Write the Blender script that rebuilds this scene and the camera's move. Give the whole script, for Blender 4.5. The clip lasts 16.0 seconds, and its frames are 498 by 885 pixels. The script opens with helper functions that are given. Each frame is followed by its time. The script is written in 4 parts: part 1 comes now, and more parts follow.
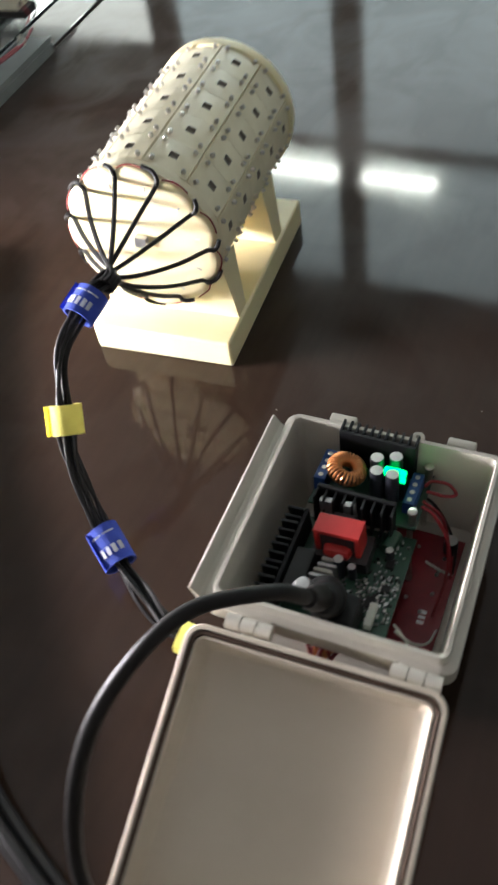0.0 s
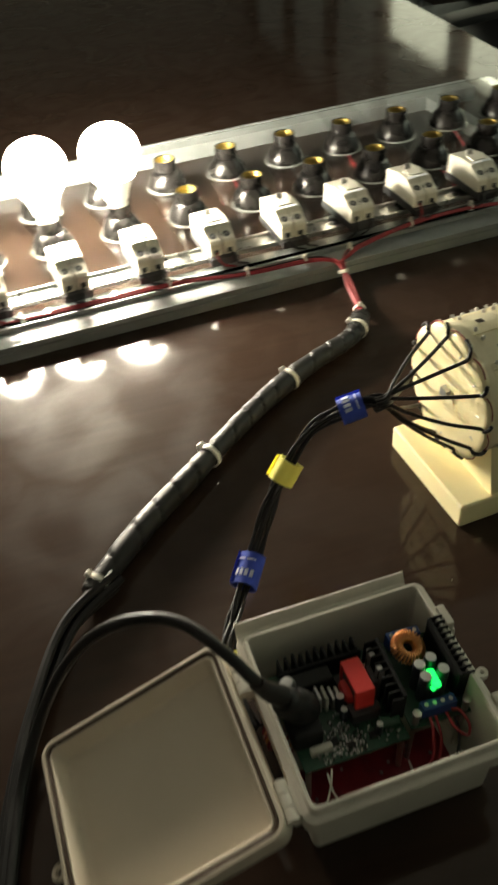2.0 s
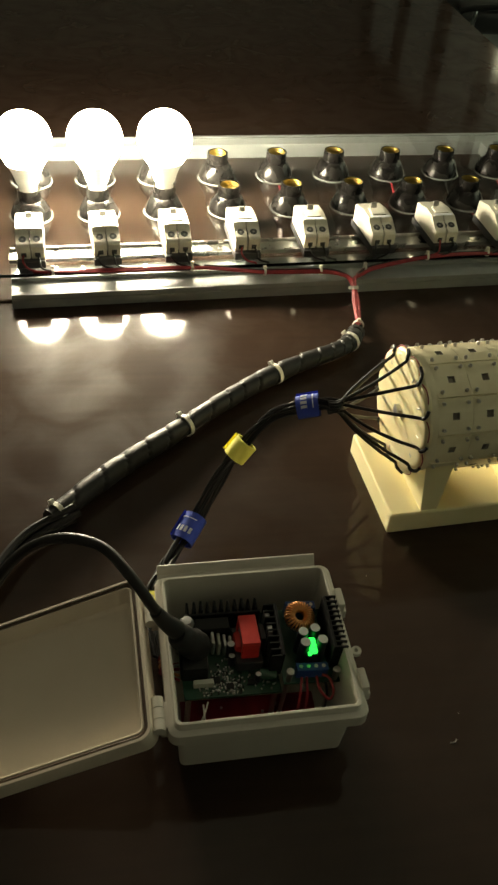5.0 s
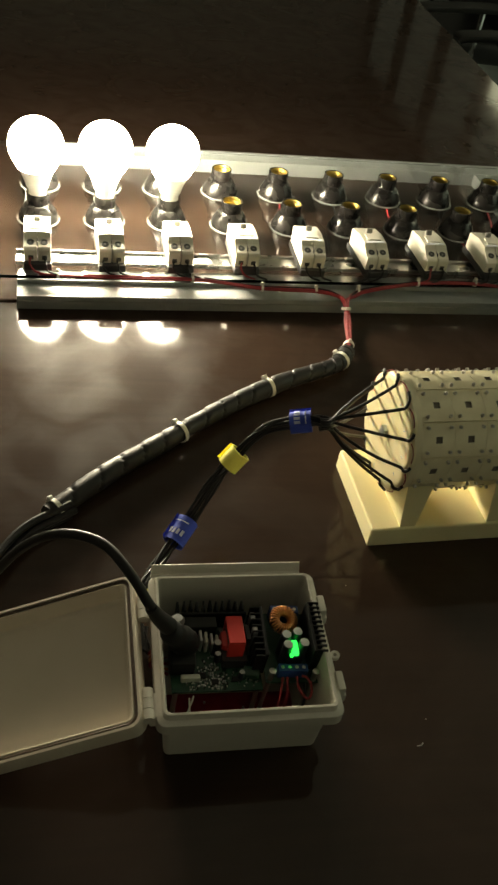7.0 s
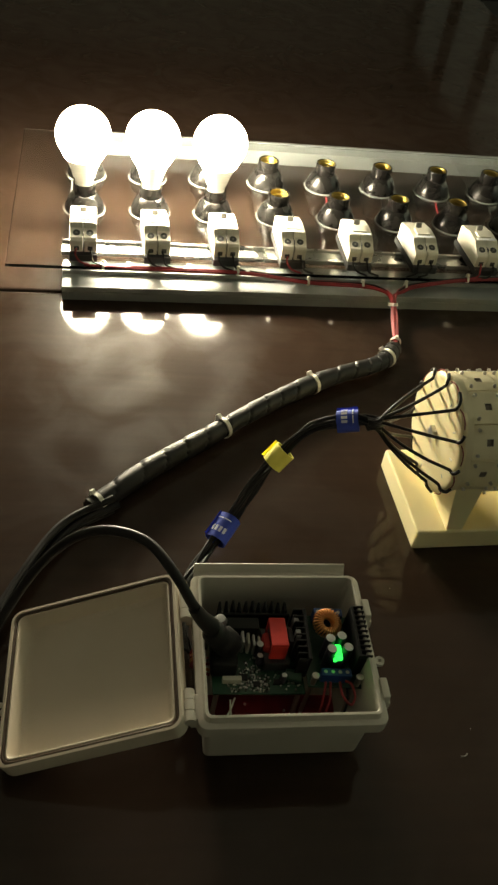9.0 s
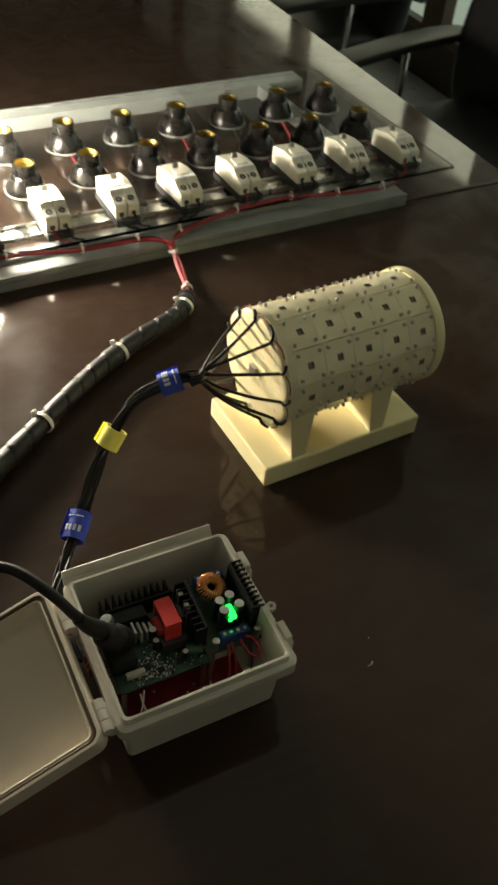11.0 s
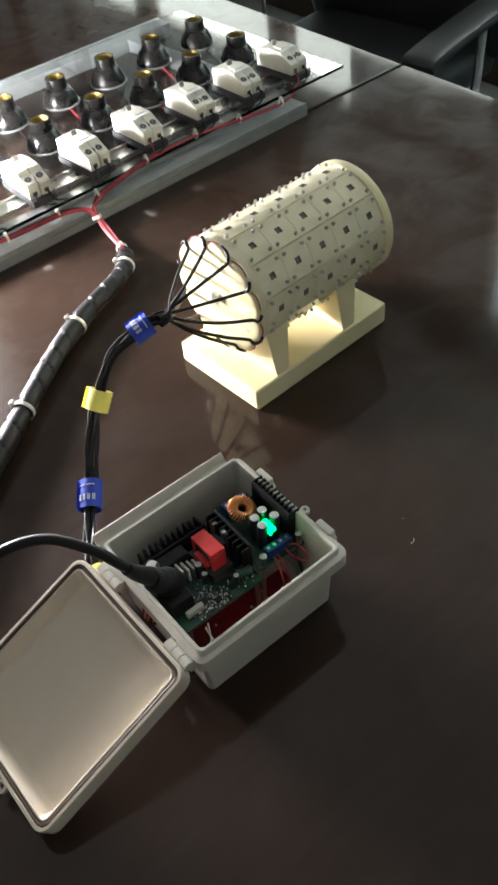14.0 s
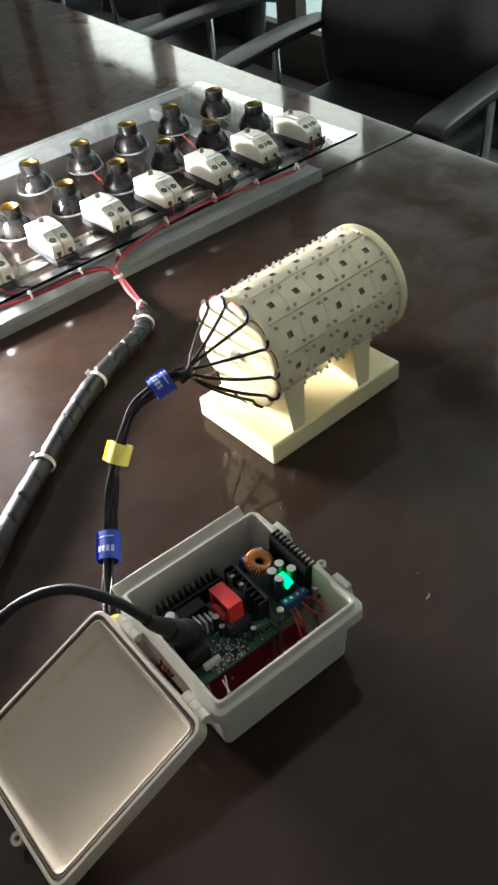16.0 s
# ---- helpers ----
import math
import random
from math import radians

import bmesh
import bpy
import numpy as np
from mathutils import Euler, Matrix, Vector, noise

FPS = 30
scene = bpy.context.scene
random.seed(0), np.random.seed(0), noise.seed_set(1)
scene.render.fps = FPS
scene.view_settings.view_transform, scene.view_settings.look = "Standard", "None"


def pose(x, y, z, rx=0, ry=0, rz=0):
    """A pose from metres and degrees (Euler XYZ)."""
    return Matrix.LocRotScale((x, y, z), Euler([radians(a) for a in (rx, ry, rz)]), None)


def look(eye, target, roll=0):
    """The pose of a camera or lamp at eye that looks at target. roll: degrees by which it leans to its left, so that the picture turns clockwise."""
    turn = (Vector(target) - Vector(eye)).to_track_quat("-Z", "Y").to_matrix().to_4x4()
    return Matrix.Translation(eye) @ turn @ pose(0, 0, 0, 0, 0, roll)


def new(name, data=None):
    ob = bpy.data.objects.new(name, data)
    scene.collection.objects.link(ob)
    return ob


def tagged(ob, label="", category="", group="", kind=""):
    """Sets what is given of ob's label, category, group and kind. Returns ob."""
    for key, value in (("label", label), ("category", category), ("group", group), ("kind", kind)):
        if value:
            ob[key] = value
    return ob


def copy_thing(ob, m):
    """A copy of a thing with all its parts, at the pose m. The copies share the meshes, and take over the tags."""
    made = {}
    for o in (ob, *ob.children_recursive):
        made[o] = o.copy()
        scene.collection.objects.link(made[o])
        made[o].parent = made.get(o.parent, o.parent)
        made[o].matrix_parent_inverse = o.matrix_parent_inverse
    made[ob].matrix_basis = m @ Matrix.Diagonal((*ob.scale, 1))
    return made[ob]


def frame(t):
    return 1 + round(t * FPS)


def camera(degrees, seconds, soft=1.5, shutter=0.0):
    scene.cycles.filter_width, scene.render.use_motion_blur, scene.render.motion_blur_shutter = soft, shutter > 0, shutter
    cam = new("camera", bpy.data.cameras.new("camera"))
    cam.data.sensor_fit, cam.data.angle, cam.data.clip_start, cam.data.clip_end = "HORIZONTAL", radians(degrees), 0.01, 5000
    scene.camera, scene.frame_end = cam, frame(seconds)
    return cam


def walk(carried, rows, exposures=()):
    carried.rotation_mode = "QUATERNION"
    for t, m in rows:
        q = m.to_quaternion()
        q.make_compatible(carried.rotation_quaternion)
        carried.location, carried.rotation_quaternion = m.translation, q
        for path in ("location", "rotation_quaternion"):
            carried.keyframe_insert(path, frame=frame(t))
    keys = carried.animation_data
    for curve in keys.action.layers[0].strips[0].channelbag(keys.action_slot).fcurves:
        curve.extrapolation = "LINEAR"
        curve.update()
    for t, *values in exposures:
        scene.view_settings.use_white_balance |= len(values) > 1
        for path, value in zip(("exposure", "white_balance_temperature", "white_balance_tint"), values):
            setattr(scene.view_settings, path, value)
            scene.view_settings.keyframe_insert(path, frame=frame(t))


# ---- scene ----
cam = camera(33.5, 16.0, soft=2.5, shutter=0.6)
PATH = [
    (0, (-0.196, -0.037, 0.489), (0.911, 0.644, -1.031), -10.9),
    (0.5, (-0.102, -0.077, 0.481), (0.787, 0.753, -1.106), -12.5),
    (1, (-0.08, -0.06, 0.533), (0.792, 0.889, -0.996), -7.9),
    (1.5, (-0.08, -0.114, 0.563), (0.575, 1.188, -0.806), -7.0),
    (2, (-0.077, -0.225, 0.587), (0.289, 1.222, -0.745), -4.6),
    (2.5, (-0.057, -0.268, 0.593), (0.211, 1.214, -0.722), -3.9),
    (3, (-0.021, -0.297, 0.627), (0.301, 1.26, -0.586), -1.7),
    (3.5, (-0.023, -0.307, 0.622), (0.187, 1.206, -0.669), 1.6),
    (3.6, (-0.028, -0.308, 0.626), (0.207, 1.198, -0.668), 2.7),
    (4, (-0.027, -0.312, 0.625), (0.234, 1.184, -0.677), 3.9),
    (4.5, (-0.026, -0.312, 0.627), (0.24, 1.15, -0.711), 4.4),
    (6.8, (-0.053, -0.341, 0.663), (0.309, 1.114, -0.661), 10.3),
    (7, (-0.054, -0.341, 0.664), (0.295, 1.119, -0.658), 10.3),
    (7.5, (-0.058, -0.337, 0.662), (0.269, 1.126, -0.661), 10.6),
    (8, (-0.062, -0.335, 0.661), (0.227, 1.13, -0.669), 10.4),
    (8.5, (-0.065, -0.332, 0.66), (0.202, 1.126, -0.683), 9.8),
    (9, (-0.063, -0.326, 0.659), (0.205, 1.127, -0.69), 9.6),
    (9.5, (-0.062, -0.324, 0.658), (0.24, 1.129, -0.682), 9.5),
    (10, (-0.058, -0.32, 0.66), (0.416, 1.116, -0.648), 9.0),
    (10.2, (-0.061, -0.321, 0.662), (0.495, 1.084, -0.643), 9.0),
    (12.3, (-0.092, -0.208, 0.625), (0.731, 0.809, -0.888), 1.5),
    (12.5, (-0.091, -0.2, 0.621), (0.779, 0.808, -0.872), 1.1),
    (13, (-0.091, -0.249, 0.635), (0.595, 0.962, -0.801), -6.1),
    (13.5, (-0.103, -0.294, 0.62), (0.649, 0.844, -0.842), -5.9),
    (14, (-0.124, -0.304, 0.619), (0.622, 0.864, -0.823), -7.4),
    (14.5, (-0.126, -0.308, 0.624), (0.66, 0.9, -0.763), -6.9),
    (15, (-0.126, -0.309, 0.623), (0.658, 0.901, -0.763), -6.9),
    (15.5, (-0.133, -0.307, 0.628), (0.668, 0.909, -0.744), -6.2),
    (16, (-0.136, -0.309, 0.63), (0.655, 0.942, -0.716), -7.0),
]
EXPOSURES = [
    (0.0, 2.25, 5750, 19), (1.0, 2.3, 5650, 19), (1.5, 2.1, 5700, 14), (2.0, 1.25, 7000, 6), (2.5, 1.0, 7600, 3), (3.0, 0.92, 7850, 2),
    (10.2, 0.92, 7850, 2), (12.0, 2.05, 5850, 14), (12.5, 2.3, 5700, 15), (16.0, 2.3, 5700, 15),
]
walk(cam, [(t, look(eye, target, roll)) for t, eye, target, roll in PATH], EXPOSURES)

# ---- light that the room gives ----
world = bpy.data.worlds.new("dim_room")
scene.world = world
world.use_nodes = True
world.node_tree.nodes["Background"].inputs[0].default_value = (0.75, 0.85, 0.9, 1)
world.node_tree.nodes["Background"].inputs[1].default_value = 0.04
BULB_GLOW, TUBE_GLOW = 135.0, 12.0
# the panes emit by themselves, standing in for light through the glass
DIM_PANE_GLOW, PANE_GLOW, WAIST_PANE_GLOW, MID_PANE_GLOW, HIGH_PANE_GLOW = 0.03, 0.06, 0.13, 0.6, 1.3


# ---- materials ----
def material(name, colour, rough=0.5, metal=0.0, coat=0.0, second=None, scale=40.0, bump=0.0, bump_scale=200.0, rough_vary=0.0, vary=0.0, transmission=0.0, sub=0.0):
    """A principled surface whose colour wanders between two tones, with fine relief and uneven gloss."""
    m = bpy.data.materials.new(name)
    m.use_nodes = True
    nt = m.node_tree
    n, l = nt.nodes, nt.links
    p = n["Principled BSDF"]
    p.inputs["Roughness"].default_value = rough
    p.inputs["Metallic"].default_value = metal
    p.inputs["Coat Weight"].default_value = coat
    p.inputs["Coat Roughness"].default_value = 0.08
    p.inputs["Transmission Weight"].default_value = transmission
    if sub:
        p.inputs["Subsurface Weight"].default_value = sub
        p.inputs["Subsurface Radius"].default_value = (0.006, 0.004, 0.002)
        p.inputs["Subsurface Scale"].default_value = 0.5
    tc = n.new("ShaderNodeTexCoord")
    second = second or tuple(c * 0.86 for c in colour)
    ns = n.new("ShaderNodeTexNoise")
    ns.inputs["Scale"].default_value = scale
    ns.inputs["Detail"].default_value = 5
    l.new(tc.outputs["Object"], ns.inputs["Vector"])
    mix = n.new("ShaderNodeMix")
    mix.data_type = "RGBA"
    mix.inputs[6].default_value, mix.inputs[7].default_value = (*colour, 1), (*second, 1)
    ramp = n.new("ShaderNodeMapRange")
    ramp.inputs[1].default_value, ramp.inputs[2].default_value = 0.35, 0.7
    l.new(ns.outputs[0], ramp.inputs[0])
    l.new(ramp.outputs[0], mix.inputs[0])
    out = mix.outputs[2]
    if vary:
        info = n.new("ShaderNodeObjectInfo")
        mr = n.new("ShaderNodeMapRange")
        mr.inputs[3].default_value, mr.inputs[4].default_value = 1 - vary, 1 + vary
        l.new(info.outputs["Random"], mr.inputs[0])
        mul = n.new("ShaderNodeVectorMath")
        mul.operation = "SCALE"
        l.new(out, mul.inputs[0])
        l.new(mr.outputs[0], mul.inputs[3])
        out = mul.outputs[0]
    l.new(out, p.inputs["Base Color"])
    if rough_vary:
        mr = n.new("ShaderNodeMapRange")
        mr.inputs[1].default_value, mr.inputs[2].default_value = 0.3, 0.7
        mr.inputs[3].default_value, mr.inputs[4].default_value = max(0.02, rough - rough_vary), rough + rough_vary
        l.new(ns.outputs[0], mr.inputs[0])
        l.new(mr.outputs[0], p.inputs["Roughness"])
    if bump:
        fine = n.new("ShaderNodeTexNoise")
        fine.inputs["Scale"].default_value = bump_scale
        fine.inputs["Detail"].default_value = 3
        l.new(tc.outputs["Object"], fine.inputs["Vector"])
        b = n.new("ShaderNodeBump")
        b.inputs["Strength"].default_value = bump
        b.inputs["Distance"].default_value = 0.001
        l.new(fine.outputs[0], b.inputs["Height"])
        l.new(b.outputs[0], p.inputs["Normal"])
    return m


def glowing(name, colour, strength, base=(0.8, 0.8, 0.8)):
    m = bpy.data.materials.new(name)
    m.use_nodes = True
    p = m.node_tree.nodes["Principled BSDF"]
    p.inputs["Base Color"].default_value = (*base, 1)
    p.inputs["Emission Color"].default_value = (*colour, 1)
    p.inputs["Emission Strength"].default_value = strength
    p.inputs["Roughness"].default_value = 0.4
    return m


def table_wood():
    """Dark stained veneer under lacquer, with faint grain, wiped smears and dust."""
    m = bpy.data.materials.new("lacquered_dark_wood")
    m.use_nodes = True
    n, l = m.node_tree.nodes, m.node_tree.links
    p = n["Principled BSDF"]
    tc = n.new("ShaderNodeTexCoord")
    mp = n.new("ShaderNodeMapping")
    mp.inputs["Scale"].default_value = (3.0, 45.0, 3.0)
    l.new(tc.outputs["Object"], mp.inputs["Vector"])
    grain = n.new("ShaderNodeTexNoise")
    grain.inputs["Scale"].default_value, grain.inputs["Detail"].default_value = 2.2, 8
    l.new(mp.outputs[0], grain.inputs["Vector"])
    cr = n.new("ShaderNodeValToRGB")
    cr.color_ramp.elements[0].position, cr.color_ramp.elements[0].color = 0.2, (0.024, 0.0142, 0.010, 1)
    cr.color_ramp.elements[1].position, cr.color_ramp.elements[1].color = 0.85, (0.031, 0.018, 0.0125, 1)
    l.new(grain.outputs[0], cr.inputs[0])
    l.new(cr.outputs[0], p.inputs["Base Color"])
    smear = n.new("ShaderNodeTexNoise")
    smear.inputs["Scale"].default_value, smear.inputs["Detail"].default_value = 7.0, 6
    smear.inputs["Distortion"].default_value = 1.2
    l.new(tc.outputs["Object"], smear.inputs["Vector"])
    mr = n.new("ShaderNodeMapRange")
    mr.inputs[1].default_value, mr.inputs[2].default_value = 0.4, 0.68
    mr.inputs[3].default_value, mr.inputs[4].default_value = 0.05, 0.11
    l.new(smear.outputs[0], mr.inputs[0])
    l.new(mr.outputs[0], p.inputs["Coat Roughness"])
    p.inputs["Roughness"].default_value = 0.42
    haze = n.new("ShaderNodeTexNoise")
    haze.inputs["Scale"].default_value, haze.inputs["Detail"].default_value = 11.0, 7
    haze.inputs["Distortion"].default_value = 1.2
    l.new(tc.outputs["Object"], haze.inputs["Vector"])
    hz = n.new("ShaderNodeMapRange")
    hz.inputs[1].default_value, hz.inputs[2].default_value = 0.40, 0.70
    hz.inputs[3].default_value, hz.inputs[4].default_value = 0.012, 0.062
    l.new(haze.outputs[0], hz.inputs[0])
    l.new(hz.outputs[0], p.inputs["Specular IOR Level"])
    p.inputs["Coat Weight"].default_value = 0.58
    b = n.new("ShaderNodeBump")
    b.inputs["Strength"].default_value, b.inputs["Distance"].default_value = 0.02, 0.001
    l.new(grain.outputs[0], b.inputs["Height"])
    l.new(b.outputs[0], p.inputs["Normal"])
    return m


WOOD = table_wood()
FRAME_WOOD = material("brown_frame_wood", (0.10, 0.055, 0.03), 0.4, second=(0.06, 0.03, 0.018), scale=12)
SKIRT_WOOD = material("dark_skirting_wood", (0.05, 0.028, 0.02), 0.45, second=(0.03, 0.018, 0.013), scale=9)
PLASTER = material("pale_plaster", (0.66, 0.64, 0.61), 0.9, second=(0.60, 0.58, 0.55), scale=3, bump=0.2, bump_scale=60)
CEILING = material("ceiling_paint", (0.42, 0.41, 0.40), 0.9, scale=2)
FLOOR_TILE = material("pale_floor_tile", (0.42, 0.43, 0.42), 0.35, second=(0.34, 0.35, 0.34), scale=6, rough_vary=0.1)
LEATHER = material("black_leather", (0.012, 0.012, 0.014), 0.45, second=(0.02, 0.02, 0.022), scale=30, bump=0.4, bump_scale=260)
ARM_PLASTIC = material("black_arm_plastic", (0.014, 0.014, 0.015), 0.42, scale=40, bump=0.2)
CHROME = material("chrome", (0.75, 0.75, 0.76), 0.16, metal=1.0, scale=30, rough_vary=0.06)
STEEL = material("screw_steel", (0.58, 0.55, 0.50), 0.28, metal=1.0, scale=300)
ALU = material("anodised_aluminium", (0.29, 0.305, 0.305), 0.52, metal=0.3, second=(0.25, 0.262, 0.262), scale=25, rough_vary=0.06)
DIN_ALU = material("din_rail_metal", (0.62, 0.62, 0.60), 0.3, metal=1.0, scale=40, rough_vary=0.1)
BREAKER_WHITE = material("ivory_breaker_plastic", (0.72, 0.69, 0.60), 0.45, second=(0.66, 0.63, 0.54), scale=60, bump=0.08, vary=0.04)
BREAKER_DARK = material("dark_breaker_plastic", (0.03, 0.03, 0.033), 0.5, scale=60)
TOGGLE_GREY = material("grey_toggle_plastic", (0.20, 0.195, 0.18), 0.45, scale=60)
HOLE_GREY = material("terminal_hole_grey", (0.045, 0.045, 0.044), 0.6, scale=100)
BAKELITE = material("black_socket_rubber", (0.010, 0.0092, 0.009), 0.26, second=(0.015, 0.0135, 0.0125), scale=50, rough_vary=0.06)
GASKET = material("clear_socket_ring", (0.20, 0.21, 0.20), 0.12, scale=60)
BRASS = material("brass_thread", (0.34, 0.25, 0.075), 0.42, metal=0.9, second=(0.28, 0.20, 0.05), scale=80)
CREAM = material("cream_printed_plastic", (0.87, 0.78, 0.48), 0.42, second=(0.83, 0.73, 0.43), scale=18, bump=0.12, bump_scale=350, sub=0.15)
CAP_CREAM = material("cream_cap_plastic", (0.84, 0.74, 0.47), 0.30, second=(0.80, 0.69, 0.41), scale=22, bump=0.15, bump_scale=160, sub=0.15)
TILE_PLASTIC = material("milky_tile_plastic", (0.87, 0.79, 0.56), 0.28, second=(0.80, 0.71, 0.48), scale=45, bump=0.35, bump_scale=75, vary=0.05)
SEAM_GLUE = material("brownish_glue_seam", (0.42, 0.31, 0.19), 0.25, second=(0.30, 0.21, 0.12), scale=80)
# shade inside the tile pits, put into the colour
PIT = material("pit_shade", (0.25, 0.22, 0.175), 0.7, scale=100)
ABS = material("grey_enclosure_abs", (0.63, 0.595, 0.52), 0.42, second=(0.59, 0.555, 0.48), scale=14, bump=0.12, bump_scale=420)
ABS_IN = material("enclosure_lid_inside", (0.70, 0.62, 0.51), 0.52, second=(0.65, 0.57, 0.46), scale=9, bump=0.06, bump_scale=200, rough_vary=0.08)
SEAL = material("brown_rubber_seal", (0.075, 0.043, 0.026), 0.45, scale=60)
PCB_GREEN = material("green_circuit_board", (0.010, 0.048, 0.027), 0.35, second=(0.015, 0.065, 0.036), scale=160)
PCB_RED = material("red_circuit_board", (0.24, 0.016, 0.026), 0.35, second=(0.17, 0.012, 0.02), scale=90)
RED_TAPE = material("red_transformer_tape", (0.62, 0.035, 0.03), 0.4, second=(0.5, 0.025, 0.025), scale=50)
FERRITE = material("dark_ferrite", (0.03, 0.028, 0.03), 0.5, scale=90)
COPPER = material("enamelled_copper", (0.80, 0.36, 0.13), 0.35, metal=0.55, second=(0.5, 0.2, 0.07), scale=200)
HEATSINK = material("black_heatsink", (0.009, 0.009, 0.010), 0.5, scale=80)
SOLDER = material("solder_tin", (0.6, 0.6, 0.6), 0.35, metal=0.9, scale=200)
CAP_TOP = material("capacitor_top", (0.62, 0.62, 0.60), 0.35, metal=0.3, scale=120)
CAP_SLEEVE = material("capacitor_sleeve", (0.02, 0.02, 0.03), 0.4, scale=60)
BLUE_BLOCK = material("blue_terminal_plastic", (0.014, 0.055, 0.22), 0.4, scale=60)
CHIP = material("chip_black", (0.012, 0.012, 0.012), 0.5, scale=80)
PALE_PART = material("pale_component", (0.55, 0.55, 0.48), 0.4, scale=90)
WIRE_BLACK = material("black_wire_sleeve", (0.009, 0.0085, 0.009), 0.5, second=(0.014, 0.013, 0.013), scale=60, rough_vary=0.08)
WRAP = material("black_spiral_wrap", (0.010, 0.0095, 0.0095), 0.48, second=(0.014, 0.013, 0.013), scale=60, rough_vary=0.05)
for dull, level in ((WIRE_BLACK, 0.25), (WRAP, 0.3), (BAKELITE, 0.35), (HEATSINK, 0.2), (CHIP, 0.25)):
    dull.node_tree.nodes["Principled BSDF"].inputs["Specular IOR Level"].default_value = level
WIRE_RED = material("red_wire_sleeve", (0.26, 0.012, 0.019), 0.55, second=(0.19, 0.009, 0.014), scale=60)
WIRE_WHITE = material("white_wire", (0.7, 0.68, 0.62), 0.4, scale=60)
TIE_WHITE = material("white_nylon_tie", (0.75, 0.72, 0.64), 0.4, scale=60)
BLUE_BAND = material("blue_fabric_band", (0.025, 0.06, 0.42), 0.8, second=(0.02, 0.045, 0.32), scale=90, bump=0.5, bump_scale=900)
PRINT_WHITE = material("white_print", (0.78, 0.8, 0.85), 0.7, scale=90)
YELLOW_FOAM = material("yellow_fabric_band", (0.88, 0.82, 0.17), 0.75, second=(0.82, 0.75, 0.14), scale=90, bump=0.4, bump_scale=700)
BULB_GLASS = glowing("lit_bulb_glass", (1.0, 0.93, 0.80), BULB_GLOW)
BULB_BODY = material("bulb_white_housing", (0.8, 0.8, 0.78), 0.35, scale=40)
GREEN_LED = glowing("lit_green_led", (0.0, 1.0, 0.10), 1.15, (0.02, 0.5, 0.1))
# one frosted glass in five glow strengths: brightness set by emission
PANE_LOW = glowing("dim_glow_pane", (0.74, 1.0, 0.85), PANE_GLOW, (0.6, 0.68, 0.64))
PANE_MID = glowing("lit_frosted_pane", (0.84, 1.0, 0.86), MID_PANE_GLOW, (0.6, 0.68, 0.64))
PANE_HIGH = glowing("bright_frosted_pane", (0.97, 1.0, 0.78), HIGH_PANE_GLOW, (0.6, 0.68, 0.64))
PANE_WAIST = glowing("pale_glow_pane", (0.80, 1.0, 0.86), WAIST_PANE_GLOW, (0.6, 0.68, 0.64))
PANE_DIM = glowing("faint_glow_pane", (0.9, 1.0, 0.85), DIM_PANE_GLOW, (0.22, 0.24, 0.22))
TUBE = glowing("lit_tube", (0.97, 1.0, 0.76), TUBE_GLOW)


def acrylic():
    m = bpy.data.materials.new("clear_acrylic")
    m.use_nodes = True
    p = m.node_tree.nodes["Principled BSDF"]
    p.inputs["Base Color"].default_value = (0.97, 0.99, 0.98, 1)
    p.inputs["Transmission Weight"].default_value = 1.0
    p.inputs["Roughness"].default_value = 0.02
    p.inputs["IOR"].default_value = 1.49
    return m


ACRYLIC = acrylic()


# ---- mesh tools ----
def soften(me, limit=0.72):
    """Smooth shading in which large faces stay flat and only the small bevels turn: normals weighted by area."""
    k = len(me.polygons)
    me.polygons.foreach_set("use_smooth", [True] * k)
    nor = [Vector(p.normal) for p in me.polygons]
    area = [p.area for p in me.polygons]
    at = [[] for _ in me.vertices]
    for p in me.polygons:
        for v in p.vertices:
            at[v].append(p.index)
    out = []
    for p in me.polygons:
        n = nor[p.index]
        for v in p.vertices:
            t = Vector((0, 0, 0))
            for f in at[v]:
                if nor[f].dot(n) > limit:
                    t += nor[f] * area[f]
            out.append(t.normalized() if t.length > 0 else n)
    me.normals_split_custom_set(out)


def finish(bm, name, mat, smooth=False):
    me = bpy.data.meshes.new(name)
    bmesh.ops.recalc_face_normals(bm, faces=bm.faces)
    bm.to_mesh(me)
    bm.free()
    for m in (mat if isinstance(mat, (list, tuple)) else [mat]):
        me.materials.append(m)
    if smooth:
        soften(me)
    return me


def part(name, bm, mat, parent=None, label="", smooth=True, m=None):
    """One mesh object under a thing or a part."""
    me = bm if isinstance(bm, bpy.types.Mesh) else finish(bm, name, mat, smooth)
    ob = new(name, me)
    ob.parent = parent
    if m is not None:
        ob.matrix_basis = m
    if label:
        ob["label"] = label
    return ob


def thing(name, label, category, m=None, group="", kind=""):
    ob = new(name)
    ob.empty_display_size = 0.02
    if m is not None:
        ob.matrix_basis = m
    return tagged(ob, label, category, group, kind)


